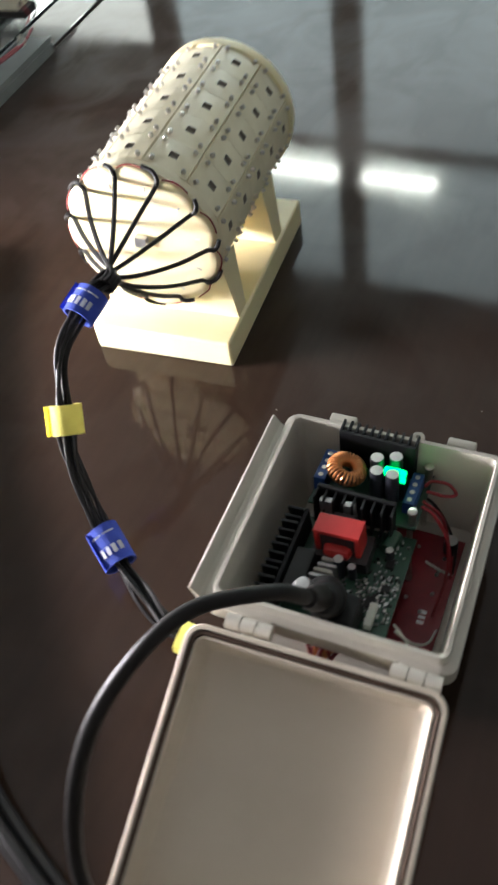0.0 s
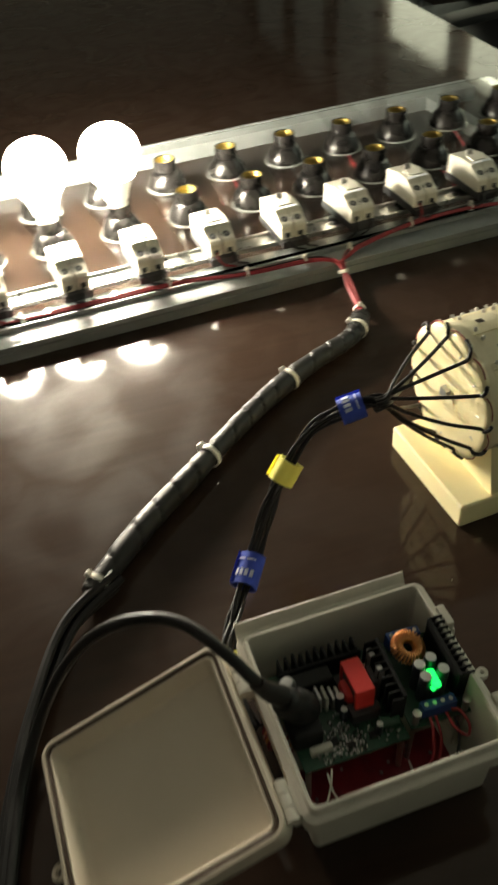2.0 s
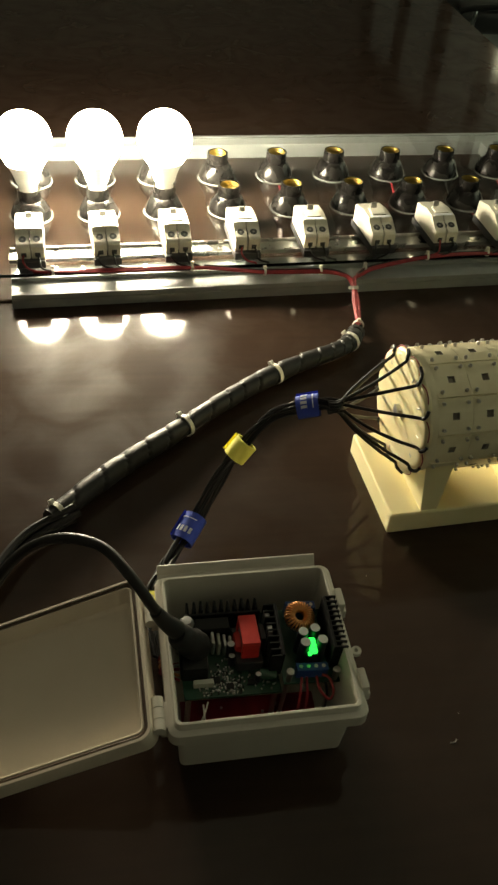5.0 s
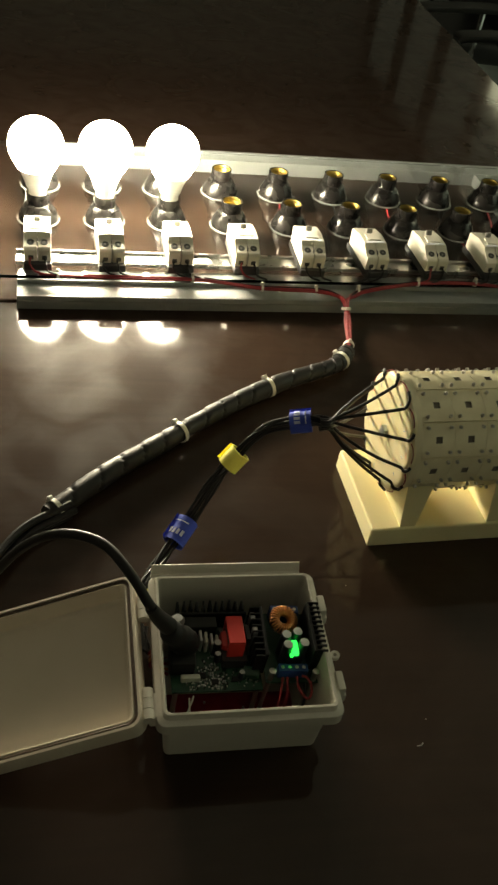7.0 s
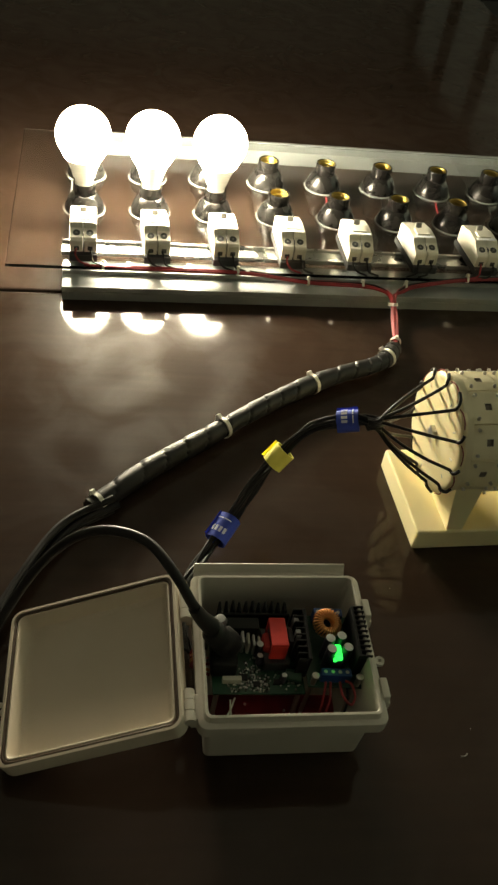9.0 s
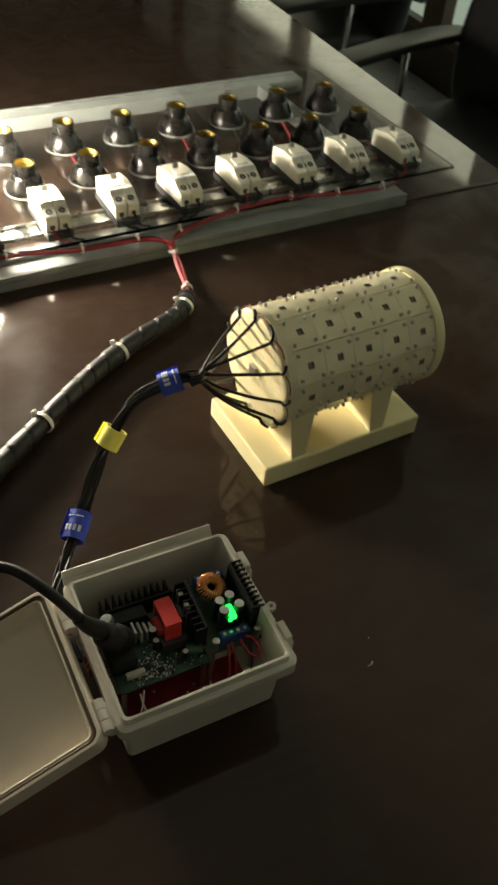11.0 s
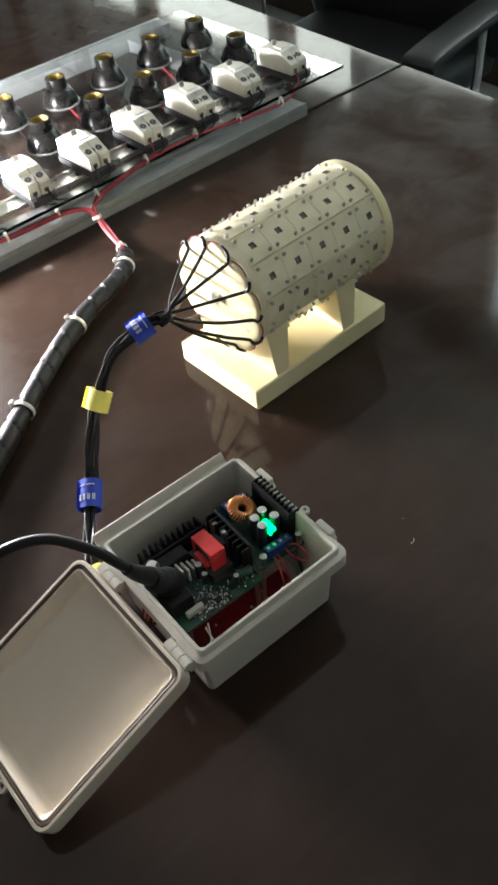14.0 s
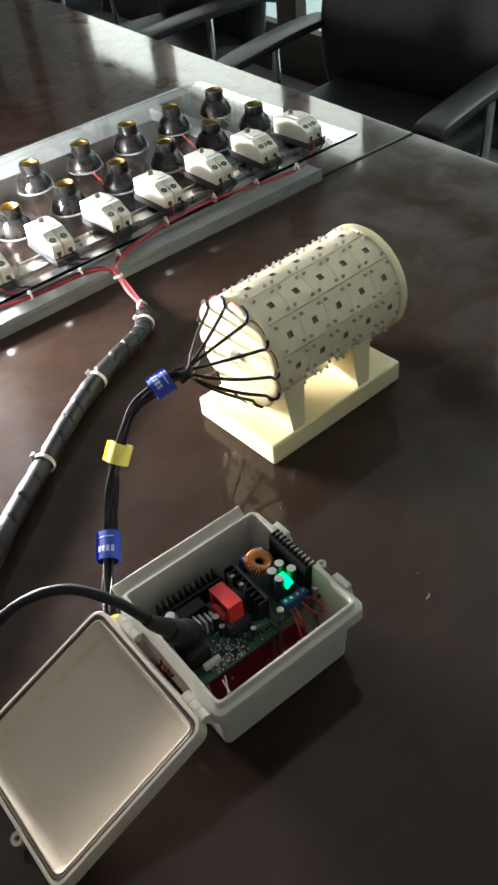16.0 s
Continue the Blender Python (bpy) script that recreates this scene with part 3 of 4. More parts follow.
def lobe_r(a, k=0.0045):
    """The scalloped rim of the end cap: one lobe over each seam between rows of tiles."""
    return 0.0646 - k * abs(math.cos(0.5 * ROWS_N * (a - radians(90 - PHI0)))) ** 5


cap = bmesh.new()
cap_rings = []
for x, r_in, k in ((0.0145, 0.0030, 0.0), (0.0085, 0.0022, 0.0), (0.0060, 0.0006, 0.0024), (0.0028, 0.0002, 0.0032), (0.0010, 0.0012, 0.0034), (0.0, 0.0032, 0.0028), (-0.0006, 0.0080, 0.0010), (-0.0008, 0.02, 0.0), (-0.0010, 0.045, 0.0)):
    cap_rings.append([(x, -(lobe_r(2 * math.pi * i / 176, k) - r_in) * math.sin(2 * math.pi * i / 176), (lobe_r(2 * math.pi * i / 176, k) - r_in) * math.cos(2 * math.pi * i / 176)) for i in range(176)])
add_loft(cap, cap_rings, True, True)
part("end_cap", cap, CAP_CREAM, drum, "cream scalloped end cap")
part("end_collar", lathe([(0.0610, 0.0145), (0.0629, 0.0143), (0.0632, 0.0100), (0.0627, 0.0050), (0.0600, 0.0050)], 66, pose(0, 0, 0, 0, 90, 0)), TILE_PLASTIC, drum, "milky plastic collar behind the end cap")
part("axle_stub", box((-0.006, -0.0048, -0.0048), (0.002, 0.0048, 0.0048), 0.0006), SOLDER, drum, "square grey metal axle stub", m=pose(0, -0.0020, 0.0020, 8))
slot_mesh = finish(box((-0.0007, -0.0007, -0.0024), (0.0006, 0.0007, 0.0024), 0.0003, 1), "slot", SOLDER)
for k in range(ROWS_N):
    part("slot", slot_mesh, None, drum, m=pose(0, 0, 0, 90 - PHI0 - 9 - 360.0 / ROWS_N * k) @ pose(-0.0004, 0, 0.0495))
part("end_flange", lathe([(0.0, 0.0), (0.0640, 0.0), (0.0651, 0.0012), (0.0651, 0.0105), (0.0636, 0.0122), (0.0, 0.0125)], 64, pose(0.1882, 0, 0, 0, 90, 0)), CREAM, drum, "cream end flange")


def tile_mesh():
    """One tile in its own axes (x along the drum, y across, z outwards), with a square pit coloured as if shaded."""
    bm = bmesh.new()
    lx, ly, h = 0.01745, 0.0172, 0.0042
    q = 0.0035
    xs = [-lx, -q, q, lx]
    ys = [-ly, -q, q, ly]

    def bulge(y):
        return h - 0.0011 * (y / ly) ** 2
    g = [[bm.verts.new((x, y, bulge(y) - (0.0004 if abs(x) == lx else 0))) for y in ys] for x in xs]
    low = [[bm.verts.new((x * 1.0, y * 1.012, 0.0)) for y in ys] for x in xs]
    for i in range(3):
        for j in range(3):
            if (i, j) != (1, 1):
                bm.faces.new((g[i][j], g[i + 1][j], g[i + 1][j + 1], g[i][j + 1]))
    rim = [(0, 0), (1, 0), (2, 0), (3, 0), (3, 1), (3, 2), (3, 3), (2, 3), (1, 3), (0, 3), (0, 2), (0, 1)]
    for (a, b), (c, d) in zip(rim, rim[1:] + rim[:1]):
        bm.faces.new((g[a][b], low[a][b], low[c][d], g[c][d]))
    # pit walls and floor take the darker colour that stands for shade
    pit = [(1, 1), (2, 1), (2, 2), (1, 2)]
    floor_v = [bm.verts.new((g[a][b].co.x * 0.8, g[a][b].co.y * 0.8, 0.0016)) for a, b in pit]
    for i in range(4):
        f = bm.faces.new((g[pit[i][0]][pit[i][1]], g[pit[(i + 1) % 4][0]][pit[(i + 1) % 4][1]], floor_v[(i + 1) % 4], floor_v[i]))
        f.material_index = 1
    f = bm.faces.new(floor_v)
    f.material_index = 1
    for r in low:
        for v in r:
            if not v.link_faces:
                bm.verts.remove(v)
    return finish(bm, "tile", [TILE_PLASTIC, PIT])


TILE = tile_mesh()
SCREW = finish(lathe([(0.0018, 0.0), (0.0018, 0.0026), (0.0014, 0.0031), (0.0009, 0.0031), (0.0007, 0.0016), (0.0, 0.0016)], 10), "screw", STEEL, True)
for r in range(ROWS_N):
    phi = PHI0 + 360.0 / ROWS_N * r
    for c in range(5):
        m = pose(0, 0, 0, 90 - phi) @ pose(0.0313 + 0.0352 * c, 0, 0.0588)
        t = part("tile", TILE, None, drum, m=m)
        for sx in (-1, 1):
            for sy in (-1, 1):
                part("screw", SCREW, None, t, m=pose(sx * 0.0125, sy * 0.0128, 0.0034, 4 * sy, 0, 30 * (r + c)))

# ---- wires from the drum's rim to the enclosure ----
BUNDLE = [(-0.012, 0.088, 0.017), (-0.0145, 0.120, 0.017), (-0.0125, 0.155, 0.019), (0.005, 0.189, 0.021), (0.0295, 0.2280, 0.0265), (0.058, 0.260, 0.057), (0.081, 0.2743, 0.0846), (0.112, 0.284, 0.116), (0.1482, 0.2802, 0.1327), (0.176, 0.274, 0.1345)]
bundle = thing("wire_bundle", "bundle of thin black wires between drum rim and enclosure", "wires")
line = spline(BUNDLE, 10)
fr = frames(line)
for k in range(7):
    pts = []
    for i, (p, (t, s1, s2)) in enumerate(zip(line, fr)):
        f = i / len(line)
        spread = 0.0042 + 0.0021 * math.sin(8.3 * f * math.pi + 2.1 * k) if k else 0.001
        a = 2 * math.pi * k / 6 + 3.1 * f + 0.7 * math.sin(6 * f + 1.7 * k)
        pts.append(p + s1 * (spread * math.cos(a)) + s2 * (spread * math.sin(a)))
    part("wire", add_tube(bmesh.new(), pts, 0.0016, 7), WIRE_BLACK, bundle)
gather = Vector(BUNDLE[-1])
for k in range(ROWS_N):
    phi = radians(PHI0 + 360.0 / ROWS_N * k)
    d = Vector((0, -math.cos(phi), math.sin(phi)))
    pitch = radians(360.0 / ROWS_N)

    def rim(share, r, x):
        a = phi + pitch * share
        return DRUM @ Vector((x, -r * math.cos(a), r * math.sin(a)))
    rim_in = rim(0.0, 0.0555, -0.0022)
    tail = [rim(0.0, 0.0606, -0.0008), rim(0.07, 0.0635, 0.0010), rim(0.20, 0.0655, 0.0026), rim(0.40, 0.0658, 0.0032)]
    end = [rim(0.36, 0.0652, 0.0028), rim(0.55, 0.0653, 0.0034), rim(0.75, 0.0650, 0.0028), rim(0.93, 0.0628, 0.0012)]
    ang = 2 * math.pi * k / ROWS_N
    start = gather + Vector((-0.004, 0.005 * math.cos(ang), 0.005 * math.sin(ang)))
    bow = Vector((-0.003, 0.002 * math.sin(2.3 * k), 0.002 * math.cos(1.7 * k) - 0.002))
    pts = [start - Vector((0.010, 0, 0.001)), start] + [start.lerp(rim_in, f) + bow * (4 * f * (1 - f)) for f in (0.25, 0.5, 0.75)] + [rim_in] + tail[:3 + k % 2]
    part("wire", tube(pts, 0.0018, 7, 6), WIRE_BLACK, bundle)
    part("wire", tube(end, 0.0006, 6, 5), WIRE_RED, bundle, "thin red wire end along the rim")


def sleeve(name, label, category, share0, share1, radius, mat, notch=False):
    """A fabric band round the bundle between two shares of its length, with a loose end standing off."""
    th = thing(name, label, category, group="bands on the wire bundle")
    i0, i1 = int(share0 * (len(line) - 1)), int(share1 * (len(line) - 1))
    seg = [line[i0].lerp(line[i1], k / 6) for k in range(7)]
    bm = bmesh.new()
    axis = (seg[-1] - seg[0]).normalized()
    up = Vector((0, 0, 1))
    s1 = (up - axis * up.dot(axis)).normalized()
    s2 = axis.cross(s1)
    n = 24
    rings = []
    for rr, rows in ((radius, seg), (radius - 0.0016, seg[::-1])):
        for p in rows:
            rings.append([p + (s1 * math.cos(2 * math.pi * k / n) + s2 * (1.08 * math.sin(2 * math.pi * k / n))) * (rr * (1 + 0.04 * math.sin(3 * 2 * math.pi * k / n))) for k in range(n)])
    add_loft(bm, rings + rings[:1])
    bmesh.ops.remove_doubles(bm, verts=bm.verts, dist=1e-5)
    part("band", bm, mat, th)
    flap = bmesh.new()
    base = s1 * 0.2 - s2
    rows = []
    for k in range(5):
        off = base.normalized() * (radius * (1.0 + 0.10 * k / 4)) + s1 * (0.0026 * k / 2)
        rows.append([p + off for p in (seg[0], seg[3], seg[6])])
    vs = [[flap.verts.new(p) for p in r] for r in rows]
    for a, b in zip(vs, vs[1:]):
        for i in range(2):
            flap.faces.new((a[i], a[i + 1], b[i + 1], b[i]))
    bmesh.ops.solidify(flap, geom=flap.faces[:], thickness=0.0016)
    part("loose_end", flap, mat, th)
    return th, seg, s1, s2, axis


def prints(th, seg, s1, s2, axis, radius, rows):
    """Bars in place of unreadable print on a band: (place along, angle, length, height)."""
    for along, ang, length, height in rows:
        bm = bmesh.new()
        n = 5
        lo, hi = [], []
        for k in range(n + 1):
            a = radians(ang) + (k / n - 0.5) * length / radius
            o = (s1 * math.cos(a) + s2 * (1.08 * math.sin(a))) * (radius * (1.04 + 0.04 * math.sin(3 * a)) + 0.0002)
            lo.append(bm.verts.new(seg[0].lerp(seg[-1], along) + o))
            hi.append(bm.verts.new(seg[0].lerp(seg[-1], along) + o + axis * height))
        for k in range(n):
            bm.faces.new((lo[k], lo[k + 1], hi[k + 1], hi[k]))
        bmesh.ops.solidify(bm, geom=bm.faces[:], thickness=0.0003)
        part("print_bar", bm, PRINT_WHITE, th, smooth=False)


sl = sleeve("cable_band", "blue fabric cable band with white print on the wire bundle", "cable band", 0.845, 0.92, 0.0108, BLUE_BAND)
prints(*sl, 0.0108, [(0.22, a, 0.0026, 0.0062) for a in (-58, -36, -14, 8, 30, 50)] + [(0.74, a, 0.0075, 0.0012) for a in (-52, -6, 40)])
sl = sleeve("cable_band", "yellow fabric cable band, notched, on the wire bundle", "cable band", 0.636, 0.694, 0.0112, YELLOW_FOAM)
sl = sleeve("cable_band", "dark blue fabric cable band with white print on the wire bundle", "cable band", 0.41, 0.475, 0.0108, BLUE_BAND)
prints(*sl, 0.0108, [(0.22, a, 0.0026, 0.0062) for a in (-40, -18, 4, 26)] + [(0.74, a, 0.0072, 0.0012) for a in (-35, 10)])
sl = sleeve("cable_band", "yellow fabric cable band beside the enclosure's hinge", "cable band", 0.165, 0.215, 0.0098, YELLOW_FOAM)

# ---- spiral-wrapped harness ----
HARNESS = [(0.289, 0.566, 0.015), (0.274, 0.541, 0.0155), (0.249, 0.521, 0.0155), (0.192, 0.493, 0.0155), (0.131, 0.454, 0.0155), (0.077, 0.412, 0.0155), (0.022, 0.365, 0.0155), (-0.041, 0.311, 0.0155), (-0.1005, 0.251, 0.015)]
harness = thing("cable_harness", "thick black spiral-wrapped cable harness lying on the table", "cable")
hl = spline([(x - 0.008, y + 0.009, z - 0.0026) for x, y, z in HARNESS], 30)
bm = bmesh.new()
hf = frames(hl)
rings = []
for i, (p, (t, s1, s2)) in enumerate(zip(hl, hf)):
    f = i / (len(hl) - 1)
    ring = []
    for k in range(28):
        a = 2 * math.pi * k / 28
        turn = (f * 19 + 0.15 * math.sin(23 * f) + k / 28) % 1.0
        lip = 0.0009 * turn - (0.0013 if turn < 0.07 else 0.0)
        swell = 0.0110 + 0.0006 * math.sin(17 * f) + 0.0003 * math.sin(41 * f + 2)
        r = (swell if 0.02 < f < 0.985 else 0.0098) + lip
        ring.append(p + s1 * (r * math.cos(a)) + s2 * (r * math.sin(a)))
    rings.append(ring)
add_loft(bm, rings, True, True)
part("spiral_wrap", bm, WRAP, harness)
TAILS = [(-0.085, 0.267, 0.0125), (-0.132, 0.232, 0.012), (-0.162, 0.175, 0.012), (-0.186, 0.106, 0.011), (-0.205, 0.02, 0.010), (-0.225, -0.09, 0.010), (-0.25, -0.25, 0.010)]
for k in range(4):
    a = math.pi / 2 * k
    part("tail_wire", tube([(x + 0.0055 * math.cos(a) * (1 + 0.3 * math.sin(i * 1.3 + k)), y + 0.003 * math.sin(a), z + 0.0055 * math.sin(a) + (0.001 if z < 0.011 else 0)) for i, (x, y, z) in enumerate(TAILS)], 0.0042, 8, 8), WIRE_BLACK, harness)


def cable_tie(p, axis, radius, head_up=(0, 0, 1), name_group="cable ties"):
    """A nylon strap with its head."""
    th = thing("cable_tie", "white nylon cable tie pulled tight round the wires", "cable tie", group=name_group)
    axis = Vector(axis).normalized()
    up = Vector(head_up)
    s1 = (up - axis * up.dot(axis)).normalized()
    s2 = axis.cross(s1)
    bm = bmesh.new()
    n = 20
    w = min(0.0024, radius * 0.35)
    rings = []
    for off, rr in ((-w, radius), (w, radius), (w, radius + 0.0011), (-w, radius + 0.0011)):
        rings.append([Vector(p) + axis * off + (s1 * math.cos(2 * math.pi * k / n) + s2 * math.sin(2 * math.pi * k / n)) * rr for k in range(n)])
    add_loft(bm, rings + rings[:1])
    bmesh.ops.remove_doubles(bm, verts=bm.verts, dist=1e-6)
    part("strap", bm, TIE_WHITE, th)
    m = Matrix((s2, axis, s1)).transposed().to_4x4()
    m.translation = Vector(p) + s1 * (radius + 0.001)
    h = max(0.0022, min(0.0030, radius * 0.22))
    part("tie_head", box((-h, -h, -0.0005), (h, h, h * 1.5), 0.0006), TIE_WHITE, th, m=m)
    return th


for share, tilt in ((0.13, 0.9), (0.435, 0.5), (0.70, 0.5), (0.985, 0.3)):
    i = int(share * (len(hl) - 1))
    cable_tie(hl[i], hf[i][0], 0.0121 if 0.02 < share < 0.98 else 0.0110, (-0.5, 0.3 + tilt, 1))

# ---- red wires along the board ----
loom = thing("red_wire_loom", "red and dark wires tied along the board's front rail", "wires")
LEFT = [(0., -0.166, 0.0350), (0.0613, -0.171, 0.0350), (0.1534, -0.172, 0.0350), (0.2352, -0.175, 0.0350), (0.317, -0.188, 0.031), (0.3988, -0.189, 0.029), (0.4294, -0.197, 0.027), (0.4422, -0.209, 0.022)]
RIGHT = [(0.8609, -0.182, 0.035), (0.818, -0.188, 0.031), (0.7464, -0.181, 0.0335), (0.6646, -0.168, 0.0350), (0.5726, -0.172, 0.0350), (0.4857, -0.186, 0.030), (0.4601, -0.197, 0.027), (0.4463, -0.209, 0.022)]
DOWN = [(0.4443, -0.222, 0.013), (0.4417, -0.240, 0.008), (0.4356, -0.268, 0.006), (0.4274, -0.298, 0.008), (0.4141, -0.322, 0.013)]
for side, run in enumerate((LEFT, RIGHT)):
    for k in range(5):
        pts = run[min(k, 4):]
        off = [((0.0011 * math.cos(1.3 * k + i)), 0.0026 * (k - 2) * 0.8 + 0.0008 * math.sin(2.1 * i + k), 0.0012 * (k % 2)) if i < len(pts) - 1 else (0.0013 * (k - 2) + 0.0009 * math.sin(1.9 * i + k), 0.0, 0.0019 * ((k + side) % 3)) for i in range(len(pts) + len(DOWN))]
        path = [BOARD @ Vector((u + o[0], v + o[1], z + o[2])) for (u, v, z), o in zip(pts + DOWN, off)]
        part("wire", tube(path, 0.0018, 6, 6), WIRE_RED if k != 3 else WIRE_BLACK, loom)
for k in range(10):
    for s in (-1, 1):
        u = k * STEP + s * 0.009
        tgt = 0.012 if k < 5 else -0.012
        path = [BOARD @ Vector(p) for p in ((u, -0.156, 0.054), (u + 0.002 * s, -0.164, 0.048), (u + 0.4 * tgt, -0.170, 0.040), (u + 1.6 * tgt, -0.173, 0.0360))]
        part("wire", tube(path, 0.0015, 6, 5), WIRE_RED if s < 0 and k % 3 == 0 else WIRE_BLACK, loom)
for u, v, z in ((0.0271, -0.171, 0.0350), (0.2172, -0.174, 0.0350), (0.319, -0.188, 0.031), (0.4013, -0.189, 0.029), (0.4683, -0.188, 0.0295), (0.5695, -0.172, 0.0350), (0.6677, -0.168, 0.0350), (0.7464, -0.181, 0.0335), (0.8303, -0.187, 0.0315)):
    cable_tie(BOARD @ Vector((u, v, z)), BOARD.to_3x3() @ Vector((1, 0, 0)), 0.0046, (0, 0.1, 1), "ties on the red wires")
cable_tie(BOARD @ Vector((0.4443, -0.217, 0.016)), BOARD.to_3x3() @ Vector((0, -0.6, -1)), 0.0062, (0, -1, 0.5), "ties on the red wires")
cable_tie(BOARD @ Vector((0.4269, -0.300, 0.0085)), BOARD.to_3x3() @ Vector((-0.4, -1, 0)), 0.0068, (0, 0, 1), "ties on the red wires")
# wires under the acrylic between sockets
under = thing("under_board_wires", "red and black wires running beneath the acrylic sheet to the sockets", "wires")
for k in range(10):
    for v, j in ((0.0, 0), (0.12, 1)):
        u = k * STEP
        pts = [BOARD @ Vector(p) for p in ((u + 0.006, v - 0.02, 0.022), (u + 0.016 - 0.01 * j, v - 0.045, 0.012), (u + 0.004, v - 0.075, 0.006), (u + 0.018, v - 0.10, 0.014))]
        part("wire", tube(pts, 0.0018, 6, 5), WIRE_RED if (k + j) % 2 else WIRE_BLACK, under)
    pts = [BOARD @ Vector(p) for p in ((k * STEP + 0.010, -0.076, 0.050), (k * STEP + 0.014, -0.060, 0.050), (k * STEP + 0.006, -0.042, 0.036), (k * STEP + 0.004, -0.031, 0.034))]
    part("wire", tube(pts, 0.0026, 7, 5), WIRE_BLACK, under)


# ---- the enclosure: a hinged box, its lid laid open on the table ----
CASE = pose(0.066, 0.060, 0, 0, 0, 1.4) @ pose(-0.066, -0.060, 0)
case = thing("enclosure_box", "open pale grey plastic enclosure box with electronics inside", "box", CASE)
X0, X1, Y0, Y1, RIM = 0.001, 0.1325, -0.001, 0.117, 0.080
shell = bmesh.new()
add_loft(shell, [
    rect_ring(X0 + 0.003, Y0 + 0.003, X1 - 0.003, Y1 - 0.003, 0.004, 0.0),
    rect_ring(X0, Y0, X1, Y1, 0.005, 0.0015),
    rect_ring(X0 - 0.003, Y0 - 0.004, X1 + 0.002, Y1 + 0.005, 0.005, 0.0595),
    rect_ring(X0 - 0.0098, Y0 - 0.0134, X1 + 0.0088, Y1 + 0.0133, 0.008, 0.0602),
    rect_ring(X0 - 0.0105, Y0 - 0.0140, X1 + 0.0095, Y1 + 0.014, 0.008, 0.0610),
    rect_ring(X0 - 0.0105, Y0 - 0.0140, X1 + 0.0095, Y1 + 0.014, 0.008, 0.0725),
    rect_ring(X0 - 0.0098, Y0 - 0.0133, X1 + 0.0088, Y1 + 0.0133, 0.0075, 0.0732),
    rect_ring(X0 - 0.0062, Y0 - 0.0098, X1 + 0.0052, Y1 + 0.0098, 0.006, 0.0734),
    rect_ring(X0 - 0.0056, Y0 - 0.0092, X1 + 0.0046, Y1 + 0.0092, 0.0055, 0.0740),
    rect_ring(X0 - 0.0054, Y0 - 0.0090, X1 + 0.0044, Y1 + 0.009, 0.0055, RIM - 0.0006),
    rect_ring(X0 - 0.0049, Y0 - 0.0085, X1 + 0.0039, Y1 + 0.0085, 0.005, RIM),
    rect_ring(X0 - 0.0030, Y0 - 0.0066, X1 + 0.0016, Y1 + 0.0065, 0.004, RIM),
    rect_ring(X0 - 0.0025, Y0 - 0.0061, X1 + 0.0011, Y1 + 0.006, 0.004, RIM - 0.0006),
    rect_ring(X0 + 0.003, Y0 + 0.0015, X1 - 0.004, Y1 - 0.001, 0.004, 0.004),
], True, True)
part("case_shell", shell, ABS, case, "pale grey moulded shell with a stepped rim")
gutter = prism([(0.1295, 0.066), (0.1355, 0.069), (0.1390, 0.0805), (0.1375, 0.0810), (0.1338, 0.0735), (0.1295, 0.071)], -0.0065, 0.1305, "x", 0.0005)
part("rain_lip", gutter, ABS, case, "upturned lip along the rim")
for y in (0.016, 0.094):
    latch = bmesh.new()
    add_box(latch, (0.1405, y - 0.009, 0.058), (0.1470, y + 0.009, 0.0765), 0.0014)
    add_box(latch, (0.1460, y - 0.0075, 0.054), (0.1500, y + 0.0075, 0.064), 0.0012)
    part("latch", latch, ABS, case)
ear = bmesh.new()
add_lathe(ear, [(0.0017, 0.0), (0.0042, 0.0), (0.0042, 0.0034), (0.0017, 0.0034), (0.0017, 0.0)], 20, pose(0.1465, 0.0445, 0.0665))
add_box(ear, (0.138, 0.0405, 0.0665), (0.1428, 0.0485, 0.0699), 0.0005, 1)
part("padlock_ear", ear, ABS, case)
for y in (0.004, 0.098):
    part("hinge_leaf", box((-0.0145, y - 0.011, 0.060), (-0.008, y + 0.011, 0.0735), 0.0012), ABS, case)
    for k in range(3):
        part("hinge_knuckle", add_tube(bmesh.new(), [Vector((-0.0155, y - 0.0135 + 0.0092 * k, 0.0735)), Vector((-0.0155, y - 0.0135 + 0.0092 * k + 0.0086, 0.0735))], 0.0046, 16), ABS, case)

